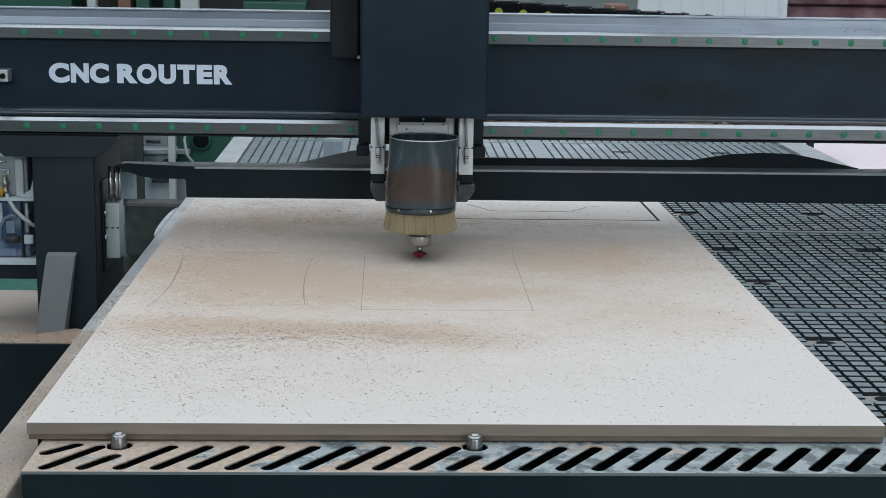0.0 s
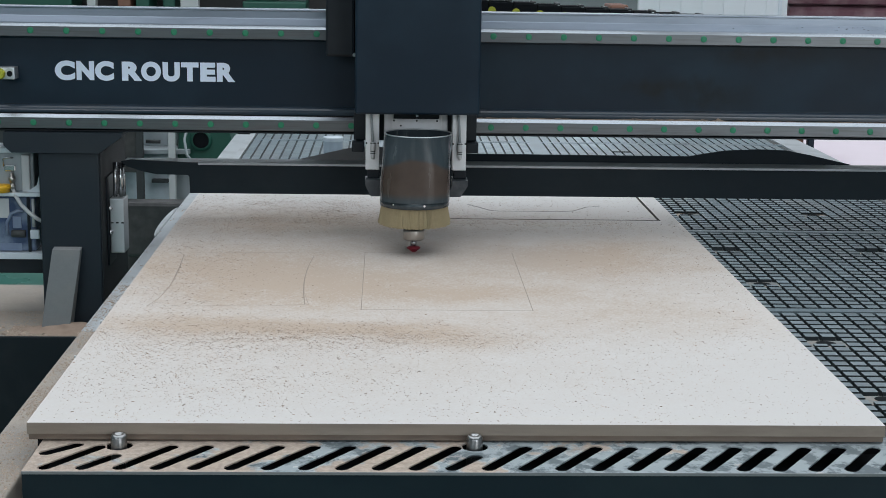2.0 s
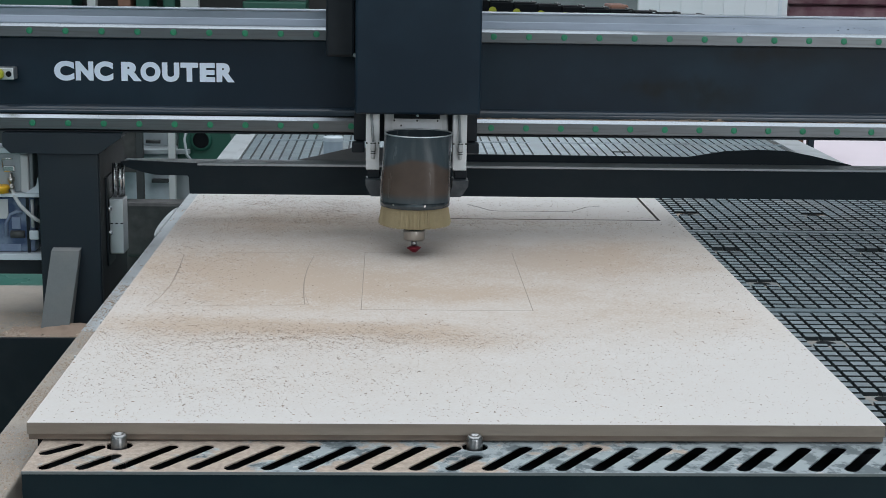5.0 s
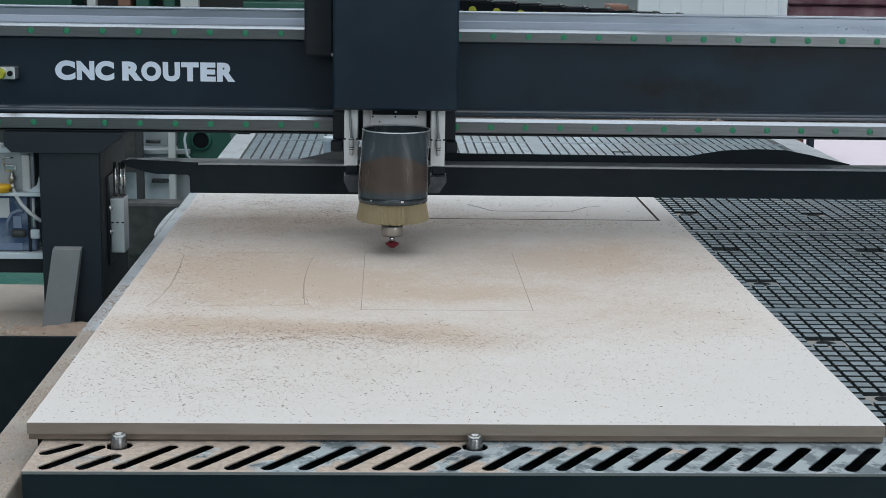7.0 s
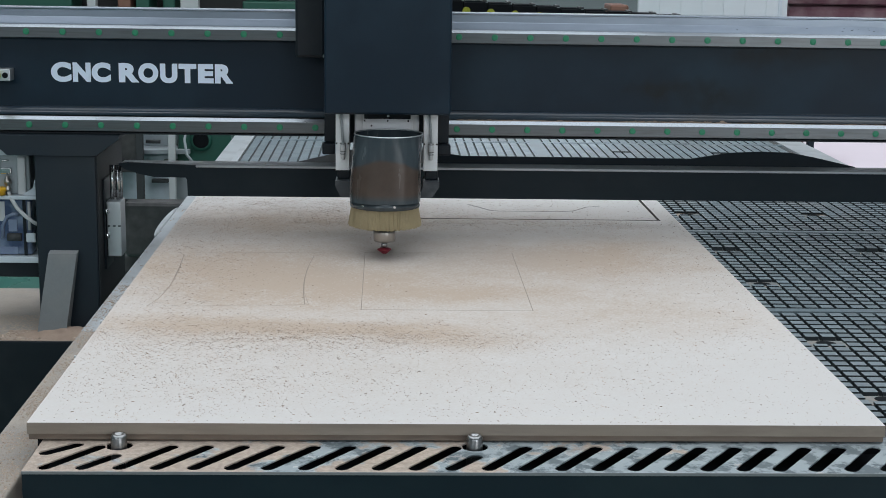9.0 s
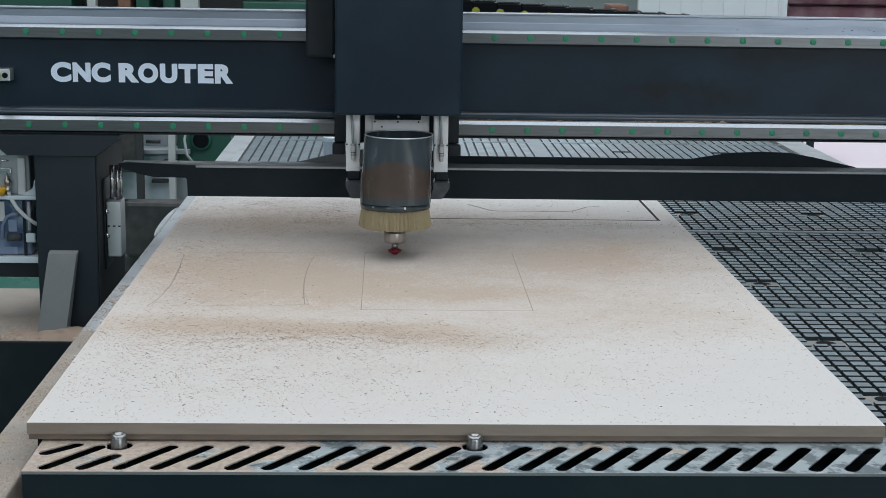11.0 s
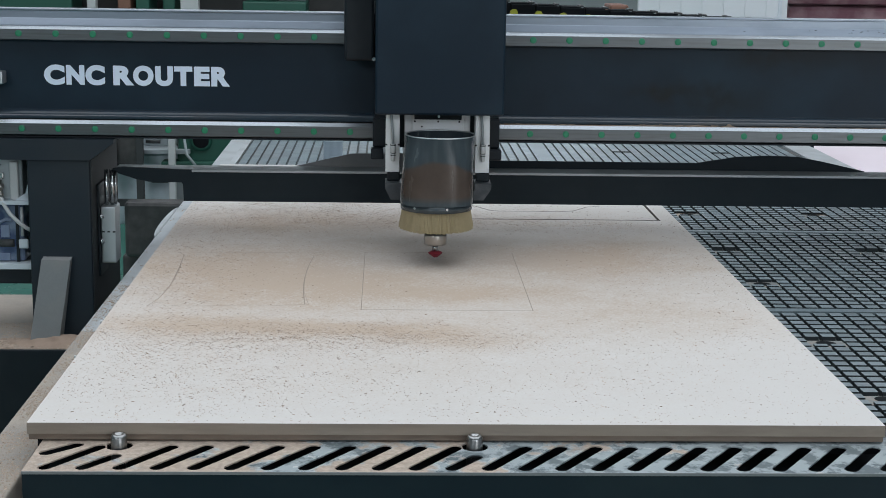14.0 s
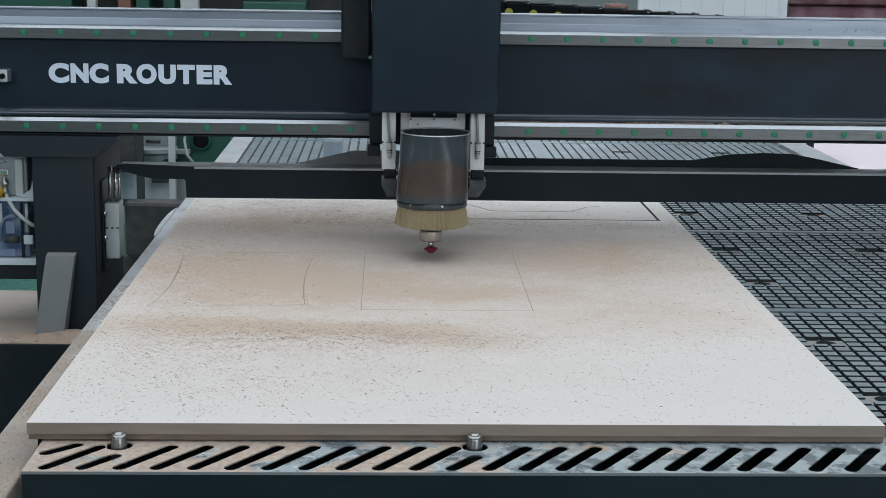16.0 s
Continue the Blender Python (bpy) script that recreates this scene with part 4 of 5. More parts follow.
    # sawdust on the lower ledge
    bm = bmesh.new()
    rng = random.Random(4)
    for k in range(1000):
        x = rng.uniform(0.66, 1.24) if k < 800 else rng.uniform(1.2, 1.7)
        s = rng.uniform(0.0004, 0.0015)
        hill = 0.5 + 0.5 * noise.noise((x * 14, 0.4, 2.0)) + 0.3 * noise.noise((x * 50, 0.1, 5.0))
        z = B + 0.2709 + max(0.0, rng.uniform(0, 1) * hill * (0.0045 if k < 800 else 0.002))
        bm_box(bm, x, x + s * rng.uniform(1, 3), 1.3898, 1.3935, z - 0.0004, z + s * rng.uniform(0.3, 1.0))
    part("sawdust_on_rail", bm, M_PILE, g, "tan sawdust lying along the rail")
    bm = bmesh.new()
    for k in range(40):
        x = 1.265 + rng.gauss(0, 0.011)
        h = max(0.001, 0.008 - abs(x - 1.265) * 0.4)
        bm_box(bm, x - 0.0025, x + 0.0025, 1.39, 1.4, B + 0.2622, B + 0.269 + h * rng.uniform(0.3, 1))
    part("sawdust_heap", bm, M_PILE, g)
    return g


GANTRY = gantry()


# ---- the carriage on the gantry ----
XB, YB = 0.573, 1.184  # the tool's line at rest


def carriage():
    c = thing("carriage", (XB, 1.33, B + 0.35), "black router carriage with bearing blocks running on the gantry rails", "cnc carriage")
    part("back_plate", box(XB - 0.132, XB + 0.14, 1.335, 1.3825, B + 0.225, B + 0.75, 0.003), M_BLACK, c)
    part("motor_housing", box(XB - 0.197, XB - 0.133, 1.3, 1.3825, B + 0.415, B + 0.78, 0.006), M_BLACK, c, "black motor housing")
    for s in (-1, 1):
        x = XB + 0.003 + s * 0.118
        part("bearing_block", box(x - 0.02, x + 0.02, 1.32, 1.334, B + 0.228, B + 0.29, 0.002), M_BLACK, c)
        part("bumper", box(x - 0.014 + s * 0.01, x + 0.014 + s * 0.01, 1.3, 1.333, B + 0.203, B + 0.2265, 0.003), M_BLACK, c)
    part("stud", tube((XB - 0.1335, 1.29, B + 0.42), (XB - 0.1335, 1.2995, B + 0.42), 0.004), M_CHROME, c)
    # cable chain lying on the beam behind
    for k in range(14):
        x = XB + 0.125 + 0.0585 * k
        z = B + 0.5295 - 0.058 * (x - XB - 0.166)
        bm = bmesh.new()
        bm_box(bm, x, x + 0.057, 1.622, 1.626, z - 0.046, z - 0.002, 0.002)
        bm_box(bm, x, x + 0.057, 1.69, 1.694, z - 0.046, z - 0.002, 0.002)
        bm_box(bm, x + 0.004, x + 0.044, 1.6265, 1.6895, z - 0.003, z + 0.001, 0.001)
        lk = part("chain_link", bm, M_GAP, c)
        part("pivot", tube((x + 0.007, 1.6195, z - 0.0225), (x + 0.007, 1.622, z - 0.0225), 0.0095), M_LIME, lk)
        part("crossbar", box(x + 0.046, x + 0.056, 1.63, 1.687, z - 0.001, z + 0.0035, 0.001), M_DKGREY, lk)
    return c


CARRIAGE = carriage()


def head():
    h = thing("spindle_head", (XB, YB, B), "anthracite spindle head with a smoky dust cup and bristle skirt", "router spindle")
    part("cover", box(XB - 0.129, XB + 0.138, 1.165, 1.31, B + 0.304, B + 0.85, 0.005), M_PAINT, h, "anthracite sheet-metal cover")
    # inner plates behind the cup
    part("spindle_body", tube((XB, YB + 0.005, B + 0.09), (XB, YB + 0.005, B + 0.2), 0.048), M_BLACK, h)
    part("centre_plate", box(XB - 0.05, XB + 0.06, YB + 0.08, YB + 0.086, B + 0.2, B + 0.33, 0.001), M_WHITE, h)
    for bx, bz in ((-0.03, 0.2685), (0.005, 0.2795), (0.05, 0.2795), (-0.045, 0.2795)):
        part("bolt", box(XB + bx - 0.0018, XB + bx + 0.0018, YB + 0.0785, YB + 0.0798, B + bz - 0.0018, B + bz + 0.0018, 0.0005), M_BLACK, h)
    part("stud", tube((XB + 0.006, YB + 0.073, B + 0.291), (XB + 0.006, YB + 0.0758, B + 0.291), 0.0028), M_CHROME, h)
    part("black_strip", box(XB - 0.046, XB + 0.055, YB + 0.076, YB + 0.0795, B + 0.284, B + 0.299, 0.001), M_BLACK, h)
    part("inner_frame", box(XB - 0.067, XB + 0.074, YB + 0.088, YB + 0.125, B + 0.14, B + 0.34, 0.002), M_WHITE, h)
    for s, x0, x1 in ((-1, XB - 0.107, XB - 0.077), (1, XB + 0.083, XB + 0.114)):
        sp = part("side_plate", box(x0, x1, YB + 0.05, YB + 0.09, B + 0.174, B + 0.33, 0.0015), M_WHITE, h, "white slide plate")
        xm = (x0 + x1) / 2
        hs = bmesh.new()
        bm_path(hs, [(xm - 0.004, YB + 0.044, B + 0.31), (xm - 0.001, YB + 0.043, B + 0.27), (xm + 0.001, YB + 0.042, B + 0.235)], 0.0028)
        part("air_hose", hs, M_MGREY, sp)
        ft = bmesh.new()
        bm_lathe(ft, (xm + 0.001, YB + 0.042, B), [(0.0001, 0.236), (0.0055, 0.236), (0.006, 0.218), (0.0045, 0.217), (0.0045, 0.212), (0.005, 0.211), (0.004, 0.2), (0.0001, 0.198)], 16)
        part("fitting", ft, M_HOSE, sp)
        for zz, rr_ in ((0.2335, 0.0062), (0.2165, 0.0056), (0.2115, 0.0054)):
            part("seal_ring", tube((xm + 0.001, YB + 0.042, B + zz - 0.0008), (xm + 0.001, YB + 0.042, B + zz + 0.0008), rr_), M_DKGREY, sp)
        part("hose_outlet", tube((xm - 0.004, YB + 0.0465, B + 0.299), (xm - 0.004, YB + 0.0465, B + 0.305), 0.0055), M_BLACK, sp)
        for zz in (0.233, 0.3):
            for xx in (x0 + 0.002, x1 - 0.002):
                part("bolt_hole", box(xx - 0.0018, xx + 0.0018, YB + 0.0492, YB + 0.0502, B + zz - 0.0018, B + zz + 0.0018), M_GAP, sp)
        part("shock_foot", box(x0 + 0.004, x1 + 0.001, YB + 0.052, YB + 0.09, B + 0.155, B + 0.1735, 0.002), M_BLACK, h)
        bm = prism([(x0, B + 0.154), (x1 + 0.004, B + 0.154), (x1 + 0.004, B + 0.142), (x1 - (0.012 if s > 0 else -0.01), B + 0.118), (x0 + (0.012 if s < 0 else -0.01), B + 0.118), (x0, B + 0.142)], YB + 0.03, YB + 0.09)
        part("clamp_arm", bm, M_ARM, h)
    # dust cup, open at the top
    bm = bmesh.new()
    seg = 72
    prof = [(0.121 + 0.01015 * k, 0.0757 - 0.0026 * min(1.0, k / 8) ** 1.5, 0.001 + 0.0065 * (k / 14) ** 2) for k in range(15)]

    def round_at(z, ox, r, k):
        """A point of the cup's outline: a soft square low down, a circle at the rim."""
        u = min(1, max(0, (z - 0.19) / 0.066))
        n = 3.0 - 1.0 * u * u * (3 - 2 * u)
        c, s_ = math.cos(2 * math.pi * k / seg), math.sin(2 * math.pi * k / seg)
        m = (abs(c) ** n + abs(s_) ** n) ** (-1 / n)
        return bm.verts.new((XB + ox + r * m * c, YB + r * m * s_ - 0.02 * (z - 0.121), B + z))

    def wall(shift, inward):
        rows = [[round_at(z, ox, r - shift, k) for k in range(seg)] for z, r, ox in prof]
        for lo, hi in zip(rows, rows[1:]):
            for k in range(seg):
                j = (k + 1) % seg
                bm.faces.new((lo[k], hi[k], hi[j], lo[j]) if inward else (lo[k], lo[j], hi[j], hi[k])).smooth = True

    def rim(z, ox, r, flip):
        a, b = ([round_at(z, ox, q, k) for k in range(seg)] for q in (r, r - 0.0016))
        for k in range(seg):
            j = (k + 1) % seg
            bm.faces.new((a[k], b[k], b[j], a[j]) if flip else (a[k], a[j], b[j], b[k]))

    wall(0.0, False)
    wall(0.0016, True)
    rim(prof[-1][0], prof[-1][2], prof[-1][1], False)
    lip = bmesh.new()
    ll = bm_lathe(lip, (XB + prof[-1][2], YB - 0.0029, B + prof[-1][0]), [(prof[-1][1] + 0.0006, -0.0014), (prof[-1][1] + 0.0006, 0.0006), (prof[-1][1] - 0.002, 0.0006), (prof[-1][1] - 0.002, -0.0014)], seg)
    rim(prof[0][0], prof[0][2], prof[0][1], True)
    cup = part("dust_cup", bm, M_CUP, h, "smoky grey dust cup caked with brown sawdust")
    # bright ring added to paint the highlight along the cup's rim
    part("rim_highlight_ring", lip, M_ALU, cup)
    ring = bmesh.new()
    rr = bm_lathe(ring, (XB + 0.001, YB, B), [(0.0738, 0.1209), (0.0756, 0.1209), (0.0752, 0.1065), (0.0734, 0.1065)], 64)
    for k in range(64):
        ring.faces.new((rr[0][(k + 1) % 64], rr[0][k], rr[3][k], rr[3][(k + 1) % 64]))
    bmesh.ops.recalc_face_normals(ring, faces=ring.faces)
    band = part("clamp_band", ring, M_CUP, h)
    for an in (-128, -75, -14):
        a = radians(an)
        p = Vector((XB + 0.001, YB, B + 0.1155))
        d = Vector((math.cos(a), math.sin(a), 0))
        part("screw", tube(p + d * 0.0745, p + d * 0.0768, 0.0026), M_CHROME, band)
    # bristle skirt
    bm = bmesh.new()
    rng = random.Random(2)
    for k in range(1500):
        a = rng.uniform(0, 2 * math.pi)
        a2 = a + rng.gauss(0, 0.012)
        r0 = rng.uniform(0.066, 0.0695)
        r1 = r0 + rng.uniform(0.003, 0.009)
        z1 = 0.066 + rng.uniform(-0.002, 0.003)
        w = 0.0011
        t0, t1 = Vector((-math.sin(a), math.cos(a), 0)) * w, Vector((-math.sin(a2), math.cos(a2), 0)) * w
        p0, p1 = Vector((XB + 0.001 + r0 * math.cos(a), YB + r0 * math.sin(a), B + 0.119)), Vector((XB + 0.001 + r1 * math.cos(a2), YB + r1 * math.sin(a2), B + z1))
        o0, o1 = Vector((math.cos(a), math.sin(a), 0)) * w, Vector((math.cos(a2), math.sin(a2), 0)) * w
        v = [bm.verts.new(q) for q in (p0 - t0, p0 + t0, p0 + o0, p1 - t1, p1 + t1, p1 + o1)]
        for f in ((0, 2, 5, 3), (2, 1, 4, 5), (1, 0, 3, 4)):
            bm.faces.new([v[i] for i in f])
    part("bristle_skirt", bm, M_BRISTLE, h, "pale natural bristle skirt")
    # collet nut and tool
    bm = bmesh.new()
    bm_lathe(bm, (XB, YB, B), [(0.0001, 0.06), (0.0255, 0.06), (0.0255, 0.053), (0.022, 0.052)], 40)
    part("spindle_nose", bm, M_BLACK, h)
    bm = bmesh.new()
    bm_lathe(bm, (XB, YB, B), [(0.022, 0.0525), (0.0235, 0.0515), (0.024, 0.049), (0.024, 0.032), (0.0225, 0.029), (0.009, 0.028), (0.0001, 0.028)], 40)
    part("collet_nut", bm, M_NUT, h, "worn nickel collet nut")
    part("tool_shank", tube((XB, YB, B + 0.012), (XB, YB, B + 0.029), 0.0066), M_PIN, h)
    bm = bmesh.new()
    for k in range(2):
        a = math.pi * k + 0.3
        c, s = math.cos(a), math.sin(a)
        w = [(0.002, 0.0), (0.0145, 0.009), (0.0145, 0.0115), (0.008, 0.014), (0.002, 0.0148)]
        v0 = [bm.verts.new((XB + c * r - s * -0.0035, YB + s * r + c * -0.0035, B + z)) for r, z in w]
        v1 = [bm.verts.new((XB + c * r - s * 0.0035, YB + s * r + c * 0.0035, B + z)) for r, z in w]
        bm.faces.new(v0)
        bm.faces.new(v1[::-1])
        for i in range(5):
            j = (i + 1) % 5
            bm.faces.new((v0[j], v0[i], v1[i], v1[j]))
    bm_lathe(bm, (XB, YB, B), [(0.0005, 0.0005), (0.0128, 0.0088), (0.0136, 0.0102), (0.0128, 0.0116), (0.0075, 0.0145), (0.0005, 0.0152)], 20)
    part("cutter", bm, M_RED, h, "dark red router cutter")
    return h


HEAD = head()


def flakes(name, parent, count, seed, x0, x1, y0, y1, z, size, mat, weight):
    """Loose flakes of sawdust on a level face, as one part."""
    rng = np.random.default_rng(seed)
    verts, faces = [], []
    at = origin(parent)
    while count:
        x, y = rng.uniform(x0, x1), rng.uniform(y0, y1)
        if rng.random() > weight(x, y):
            continue
        count -= 1
        s, a = size * rng.uniform(0.4, 1.3), rng.uniform(0, 2 * math.pi)
        o = len(verts)
        for u, v, h in ((-1, -0.4, 0), (1, -0.3, 0), (0.7, 0.4, 0), (-0.8, 0.35, 0), (0, 0, 0.5)):
            u, v = u * rng.uniform(0.6, 1.2), v * rng.uniform(0.6, 1.3)
            verts.append(Vector((x + s * (u * math.cos(a) - v * math.sin(a)), y + s * (u * math.sin(a) + v * math.cos(a)), z + 0.0002 + h * s)) - at)
        faces += [(o, o + 1, o + 4), (o + 1, o + 2, o + 4), (o + 2, o + 3, o + 4), (o + 3, o, o + 4)]
    me = bpy.data.meshes.new(name)
    me.from_pydata(verts, [], faces)
    me.materials.append(mat)
    ob = new(name, me)
    ob.parent = parent
    return tagged(ob, kind="stuff")


def dust_everywhere():
    tan = material("tan_sawdust", (0.43, 0.35, 0.285), 0.95, vary=0.3, scale=90, fine=300)

    def lump(x, y):
        return max(0.05, 0.5 + 0.9 * noise.noise((x * 14, y * 14, 2.0)))

    flakes("sawdust", BED, 5200, 11, -0.07, -0.001, -0.38, 1.1, B - 0.06, 0.0022, tan, lambda x, y: lump(x, y) * (0.4 + 0.6 * math.exp(-max(0, y))))
    flakes("dark_flakes", BED, 260, 13, -0.07, -0.001, -0.3, 2.2, B - 0.06, 0.0028, M_CHIP, lambda x, y: 0.6)
    flakes("sawdust", GANTRY, 9000, 14, -0.6, -0.09, 1.28, 1.5, B - 0.2205, 0.0024, tan, lambda x, y: min(1, 0.1 + math.exp(-((x + 0.2) / 0.09) ** 2 - ((y - 1.31) / 0.035) ** 2) + 0.3 * math.exp(-((y - 1.29) / 0.03) ** 2)))
    flakes("dark_flakes", GANTRY, 60, 15, -0.4, -0.1, 1.28, 1.37, B - 0.2195, 0.007, M_CHIP, lambda x, y: 0.7)
    flakes("sawdust", GANTRY, 70, 16, -0.05, 1.9, 1.479, 1.544, B + 0.1495, 0.002, tan, lambda x, y: lump(x * 0.3, y))


dust_everywhere()


# ---- on the bed behind the gantry ----
def pot():
    at = (0.325, 2.78, B - 0.0295)
    t = thing("plastic_pot", at, "small pale blue plastic pot standing on the gridded bed", "pot")
    bm = bmesh.new()
    bm_lathe(bm, at, [(0.0001, 0), (0.0295, 0), (0.031, 0.003), (0.031, 0.012), (0.0302, 0.013), (0.031, 0.014), (0.0312, 0.058), (0.0001, 0.058)], 36)
    for f in bm.faces:
        f.smooth = False
    part("body", bm, M_JAR, t)
    bm = bmesh.new()
    bm_lathe(bm, at, [(0.0001, 0.0582), (0.0328, 0.0582), (0.033, 0.0685), (0.0318, 0.071), (0.0275, 0.0715), (0.0268, 0.0702), (0.0001, 0.07)], 36)
    for f in bm.faces:
        f.smooth = False
    part("lid", bm, M_POT, t, "pale screw lid")


pot()


# ---- the hall's far side ----
def background():
    # ribbed white partition
    bm = bmesh.new()
    x = 1.832
    while x < 2.58:
        bm_box(bm, x, x + 0.098, 6.0, 6.03, 0, 2.4)
        bm_box(bm, x + 0.098, x + 0.115, 6.006, 6.03, 0, 2.4)
        x += 0.115
    solid("partition", bm, M_CORR, (2.2, 6.0, 0), "white ribbed sheet-metal partition", "partition", kind="structure")
    # stacked goods
    for i, (x0, x1, y0, y1, z1) in enumerate(((2.72, 4.6, 6.4, 8.0, 1.9),)):
        t = thing("goods_stack", ((x0 + x1) / 2, (y0 + y1) / 2, 0), "maroon film-wrapped goods stacked on a pallet", "goods stack")
        part("pallet", box(x0, x1, y0, y1, 0, 0.14, 0.01), M_BROWN, t)
        for k in range(5):
            o = 0.02 * ((k * 7) % 3)
            part("wrapped_bale", box(x0 + o, x1 - o, y0 + o, y1, 0.142 + 0.35 * k, 0.142 + 0.35 * k + 0.345, 0.03), M_MAROON, t)
    t = thing("foam_stack", (3.2, 5.0, 0), "stack of pale pink foam boards on the workshop floor", "board stack")
    for k in range(6):
        part("foam_board", box(2.26 + 0.006 * (k % 3), 4.4, 3.2 + 0.008 * (k % 2), 5.5, 0.107 * k, 0.107 * k + 0.105, 0.004), M_PINK, t)
    solid("steel_post", box(2.224, 2.251, 4.0, 4.03, 0, 1.05, 0.004), M_PAINT, (2.24, 4.01, 0), "dark steel post beside the pink boards", "post")
    solid("wooden_crate", box(2.12, 2.222, 4.05, 4.4, 0, 0.9, 0.01), M_BROWN, (2.17, 4.2, 0), "brown wooden crate beside the pink boards", "crate")
    solid("corner_strip", box(2.585, 2.605, 5.99, 6.04, 0, 2.4, 0.003), M_POT, (2.595, 6.0, 0), "white corner strip at the partition's end", "trim", kind="structure")
    # blower behind the bed
    t = thing("blower_pump", (-0.25, 4.3, 0), "green painted blower pump on a grey base", "pump")
    part("stand", box(-0.4, -0.1, 4.25, 4.6, 0, B - 0.29, 0.01), M_MGREY, t)
    part("volute", prism([(-0.385, B - 0.26), (-0.12, B - 0.26), (-0.15, B - 0.2), (-0.175, B - 0.1), (-0.22, B - 0.07), (-0.34, B - 0.07), (-0.375, B - 0.11)], 4.25, 4.5), M_MGREEN, t, "green cast blower housing")
    part("green_base", box(-0.45, -0.08, 4.22, 4.55, B - 0.2895, B - 0.261, 0.005), M_MGREEN, t)
    part("intake", tube((-0.285, 4.246, B - 0.172), (-0.285, 4.2495, B - 0.172), 0.034), M_GAP, t)
    bm = bmesh.new()
    bm_lathe(bm, (0, 0, 0), [(0.034, 0), (0.045, 0.0), (0.048, 0.012)], 32)
    bmesh.ops.rotate(bm, cent=(0, 0, 0), matrix=Matrix.Rotation(radians(-90), 3, "X"), verts=bm.verts)
    bmesh.ops.translate(bm, vec=(-0.285, 4.238, B - 0.172), verts=bm.verts)
    part("flange", bm, M_MGREEN, t)
    hose = bmesh.new()
    bm_path(hose, [(-0.33, 4.2, B - 0.1), (-0.345, 4.18, B - 0.16), (-0.335, 4.16, B - 0.22), (-0.29, 4.15, B - 0.275)], 0.006)
    part("cable", hose, M_MGREY, t)
    t = thing("equipment_rack", (-0.55, 4.4, 0), "grey steel rack with pale cabinets and posts", "rack")
    part("post", box(-0.545, -0.515, 4.16, 4.19, 0, 1.1, 0.003), M_DKGREY, t)
    part("post", box(-0.414, -0.385, 4.18, 4.21, 0, 1.1, 0.003), M_HOSE, t)
    part("post", box(-0.66, -0.63, 4.16, 4.19, 0, 1.1, 0.003), M_GRIME, t)
    part("cabinet", box(-0.7, -0.33, 4.3, 4.6, 0.3, 0.62, 0.02), M_PALE, t, "pale grey cabinet")
    part("pipe", tube((-0.52, 4.28, B - 0.185), (-0.46, 4.28, B - 0.185), 0.008), M_DKGREY, t)
    part("shelf", box(-0.72, -0.33, 4.22, 4.62, 0.621, 0.64, 0.002), M_MGREY, t)
    part("tank", tube((-0.47, 4.4, 0.642), (-0.47, 4.4, 0.86), 0.085), M_CORR, t, "pale round tank")
    part("side_panel", box(-0.72, -0.52, 4.2, 4.215, 0.545, 1.08, 0.003), M_GRIME, t, "dark grimy side panel")
    part("lower_rail", box(-0.72, -0.33, 4.2, 4.22, 0.4, 0.43, 0.002), M_DKGREY, t)
    part("handle", box(-0.5, -0.43, 4.27, 4.299, 0.49, 0.505, 0.003), M_DKGREY, t)
    t = thing("machine_base", (-0.35, 3.7, 0), "dark grey machine base standing behind the bed", "machine base")
    part("body", box(-0.5, -0.1, 3.6, 3.69, 0.31, 0.525, 0.015), M_GRIME, t)
    part("lower_box", box(-0.52, -0.1, 3.65, 3.95, 0.14, 0.309, 0.01), M_GRIME, t)
    for px in (-0.49, -0.14):
        part("foot", box(px, px + 0.05, 3.7, 3.9, 0, 0.139, 0.004), M_BLACK, t)
    t = thing("control_cabinet", (-1.35, 5.4, 0), "dark grey control cabinet standing on the green floor", "cabinet")
    part("body", box(-1.9, -0.95, 5.2, 5.7, 0.09, 1.0, 0.01), M_DKGREY, t)
    part("plinth", box(-1.88, -0.97, 5.22, 5.68, 0, 0.089), M_BLACK, t)
    # shelving at the back
    t = thing("shelving", (-0.9, 8.3, 0), "dark shelving with pale uprights at the back of the hall", "shelving")
    for px, w in ((-2.3, 0.08), (-1.487, 0.056), (-0.875, 0.118), (0.25, 0.1)):
        part("upright", box(px, px + w, 7.98, 8.06, 0, 2.2, 0.004), M_HOSE, t)
    for z in (0.3, 0.93, 1.6):
        part("shelf", box(-2.3, 0.35, 8.0, 8.6, z, z + 0.03, 0.003), M_DKGREY, t)
    part("back", box(-2.3, 0.35, 8.6, 8.63, 0, 2.2), M_DKGREY, t)
    things = {"red_bin": ("red plastic bin on a dark shelf", "bin", M_BROWN), "green_part": ("green painted machine part lying on a shelf", "machine part", M_MGREEN), "pale_bundle": ("pale wrapped bundle lying on a shelf", "bundle", M_CORR)}
    for nm, x0, x1, z1 in (("red_bin", -1.3, -1.215, 0.4), ("green_part", -1.18, -1.09, 0.35), ("green_part", -0.475, -0.05, 0.135), ("green_part", -2.1, -1.6, 0.25), ("green_part", -1.0, -0.92, 0.22)):
        lb, ct, mt = things[nm]
        solid(nm, box(x0, x1, 8.05, 8.4, 0.961, 0.961 + z1, 0.01), mt, ((x0 + x1) / 2, 8.2, 0.961), lb, ct)
    lb, ct, mt = things["pale_bundle"]
    bm = tube((-0.24, 8.2, 1.13), (-0.06, 8.2, 1.13), 0.033)
    bm_tube(bm, (-0.26, 8.2, 1.13), (-0.24, 8.2, 1.13), 0.02)
    solid("pale_bundle", bm, mt, (-0.15, 8.2, 1.097), lb, ct)
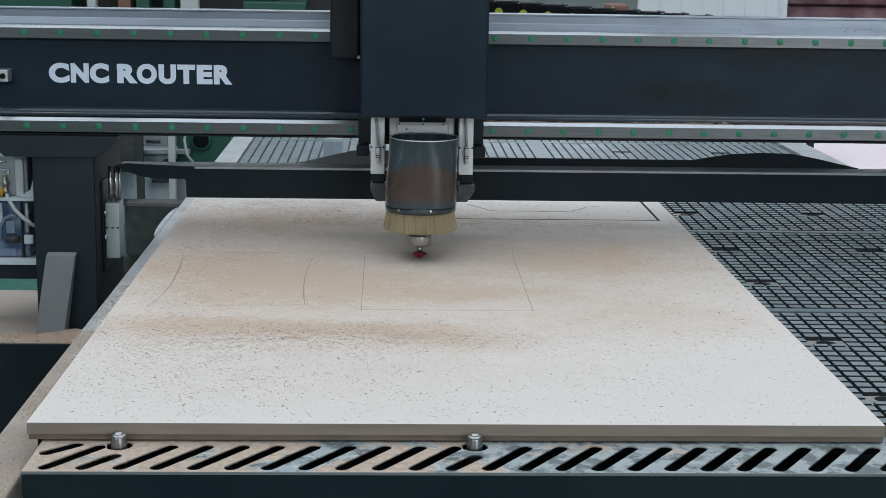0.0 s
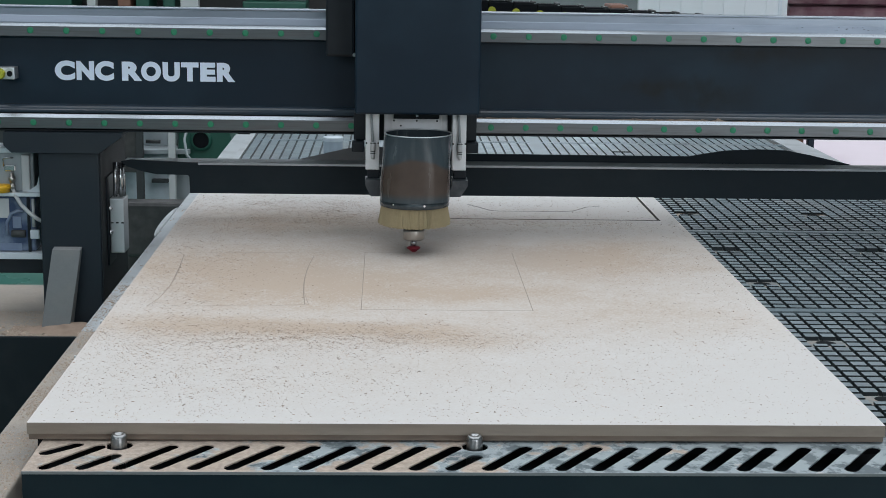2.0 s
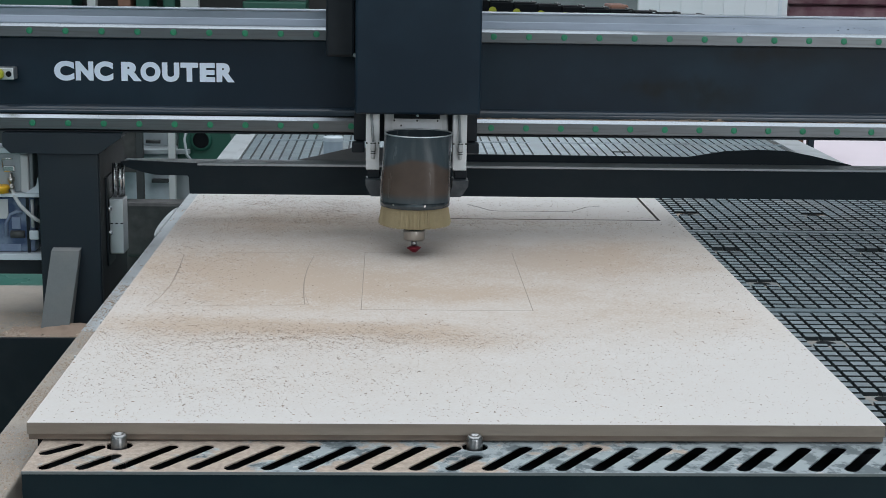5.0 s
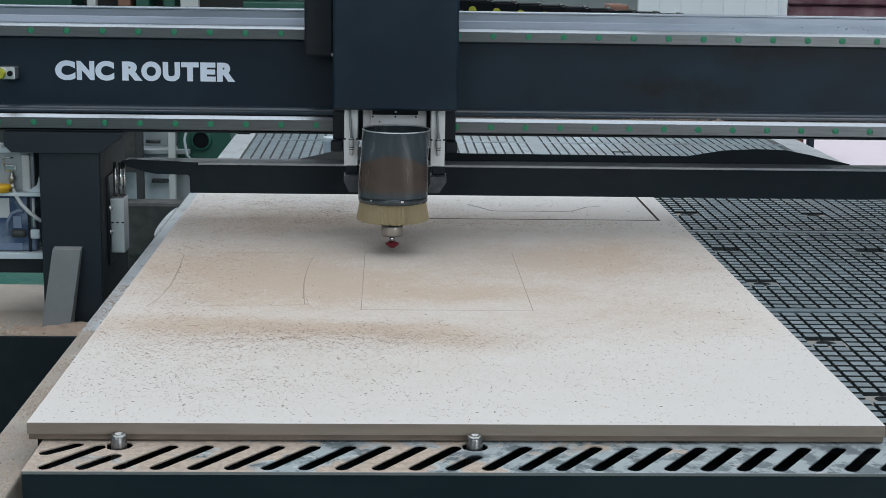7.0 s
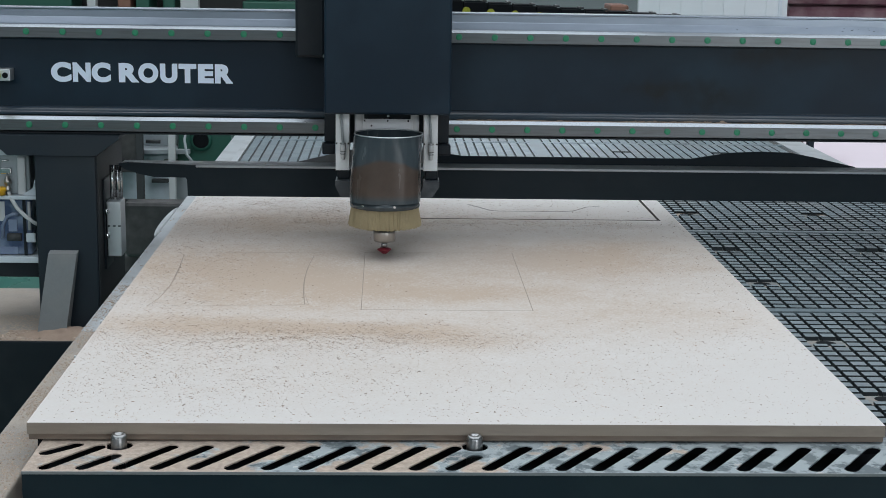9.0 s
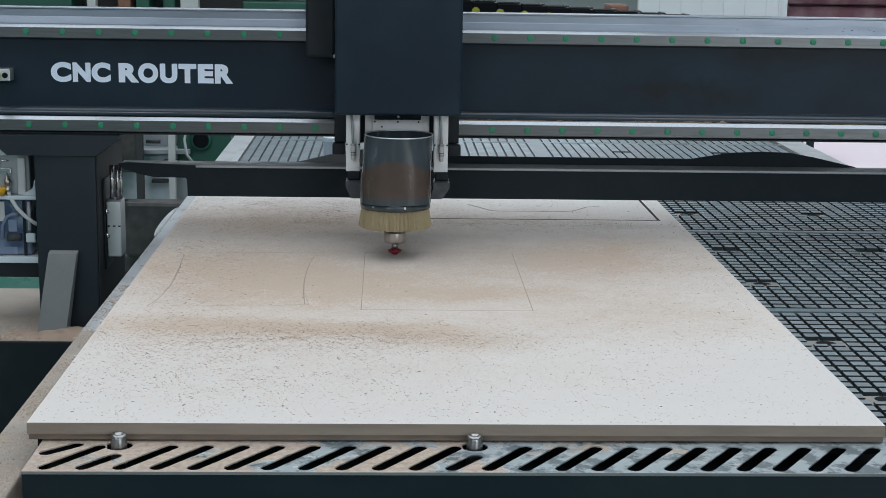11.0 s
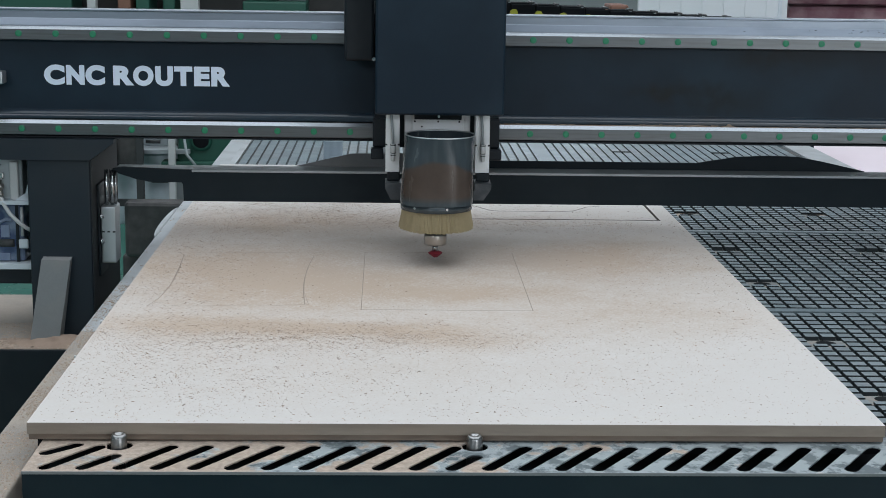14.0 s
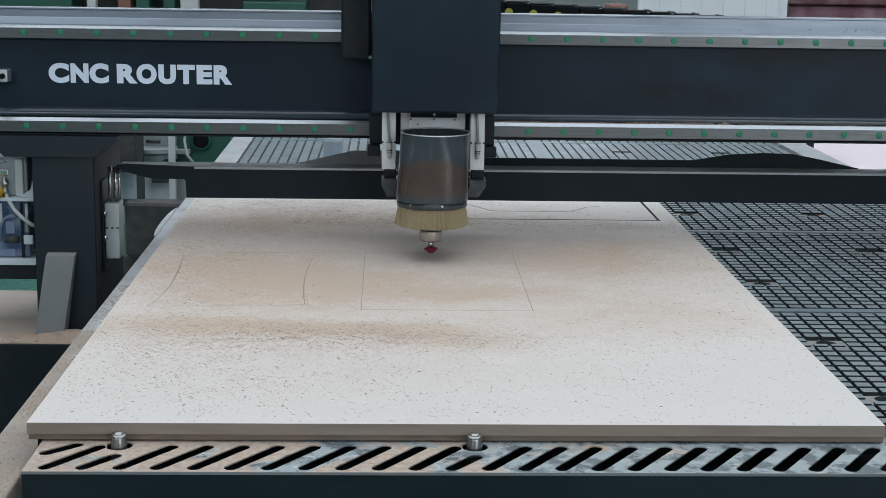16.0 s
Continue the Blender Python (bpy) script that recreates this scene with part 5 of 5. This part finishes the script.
    # carton beside the partition
    solid("carton", box(1.69, 1.79, 6.05, 6.3, 0.0, B + 0.34, 0.01), M_BROWN, (1.74, 6.2, 0), "tall brown carton beside the white partition", "carton")


background()


# ---- what moves ----
def motions():
    # seconds, tool x, gantry y shift, tool height
    rows = [
        (0.0, 0.573, -0.064, 0.0), (0.15, 0.575, -0.058, 0.0), (0.5, 0.598, -0.037, 0.0), (0.7, 0.596, -0.022, 0.001), (1.0, 0.594, -0.003, 0.002), (1.25, 0.594, -0.003, 0.01), (1.4, 0.564, -0.003, 0.012),
        (1.5, 0.563, -0.003, 0.011), (1.75, 0.563, -0.003, 0.006), (2.0, 0.561, -0.003, 0.0), (2.3, 0.557, -0.01, 0.001), (2.5, 0.553, -0.019, 0.012), (2.75, 0.551, -0.033, 0.01), (3.0, 0.546, -0.046, 0.005), (3.3, 0.547, -0.036, 0.001), (3.5, 0.55, -0.027, 0.001), (3.7, 0.566, -0.014, 0.001), (4.0, 0.575, -0.003, 0.002),
        (4.2, 0.576, -0.003, 0.002), (6.3, 0.522, -0.03, 0.0), (6.5, 0.519, -0.025, 0.0), (7.0, 0.514, 0.0, 0.008), (7.5, 0.516, 0.0, 0.004), (8.0, 0.533, -0.015, 0.0), (8.25, 0.534, -0.02, 0.006), (8.4, 0.533, -0.023, 0.012), (8.5, 0.521, -0.025, 0.012),
        (8.6, 0.499, -0.028, 0.011), (9.0, 0.497, -0.043, 0.004), (9.2, 0.5, -0.048, 0.001), (11.3, 0.523, -0.042, 0.003), (11.5, 0.525, -0.037, 0.01), (11.65, 0.525, -0.045, 0.013), (11.8, 0.53, -0.115, 0.013), (12.0, 0.538, -0.235, 0.012),
        (12.1, 0.539, -0.257, 0.012), (12.5, 0.541, -0.286, 0.006), (13.0, 0.534, -0.263, 0.0), (13.3, 0.534, -0.257, 0.004), (13.5, 0.536, -0.256, 0.013), (13.6, 0.54, -0.246, 0.013), (13.8, 0.585, -0.165, 0.013), (14.0, 0.605, -0.112, 0.012),
        (14.25, 0.605, -0.112, 0.005), (14.5, 0.605, -0.112, 0.0), (15.0, 0.611, -0.102, 0.0), (15.5, 0.605, -0.082, 0.0), (15.8, 0.602, -0.071, 0.003), (16.0, 0.597, -0.067, 0.011)]
    walk(GANTRY, [(t, Matrix.Translation(GANTRY_AT + Vector((0, dy, 0)))) for t, x, dy, z in rows])
    walk(CARRIAGE, [(t, Matrix.Translation(CARRIAGE_AT + Vector((x - XB, dy, 0)))) for t, x, dy, z in rows])
    walk(HEAD, [(t, Matrix.Translation(HEAD_AT + Vector((x - XB, dy, z)))) for t, x, dy, z in rows])


GANTRY_AT, CARRIAGE_AT, HEAD_AT = GANTRY.location.copy(), CARRIAGE.location.copy(), HEAD.location.copy()
motions()
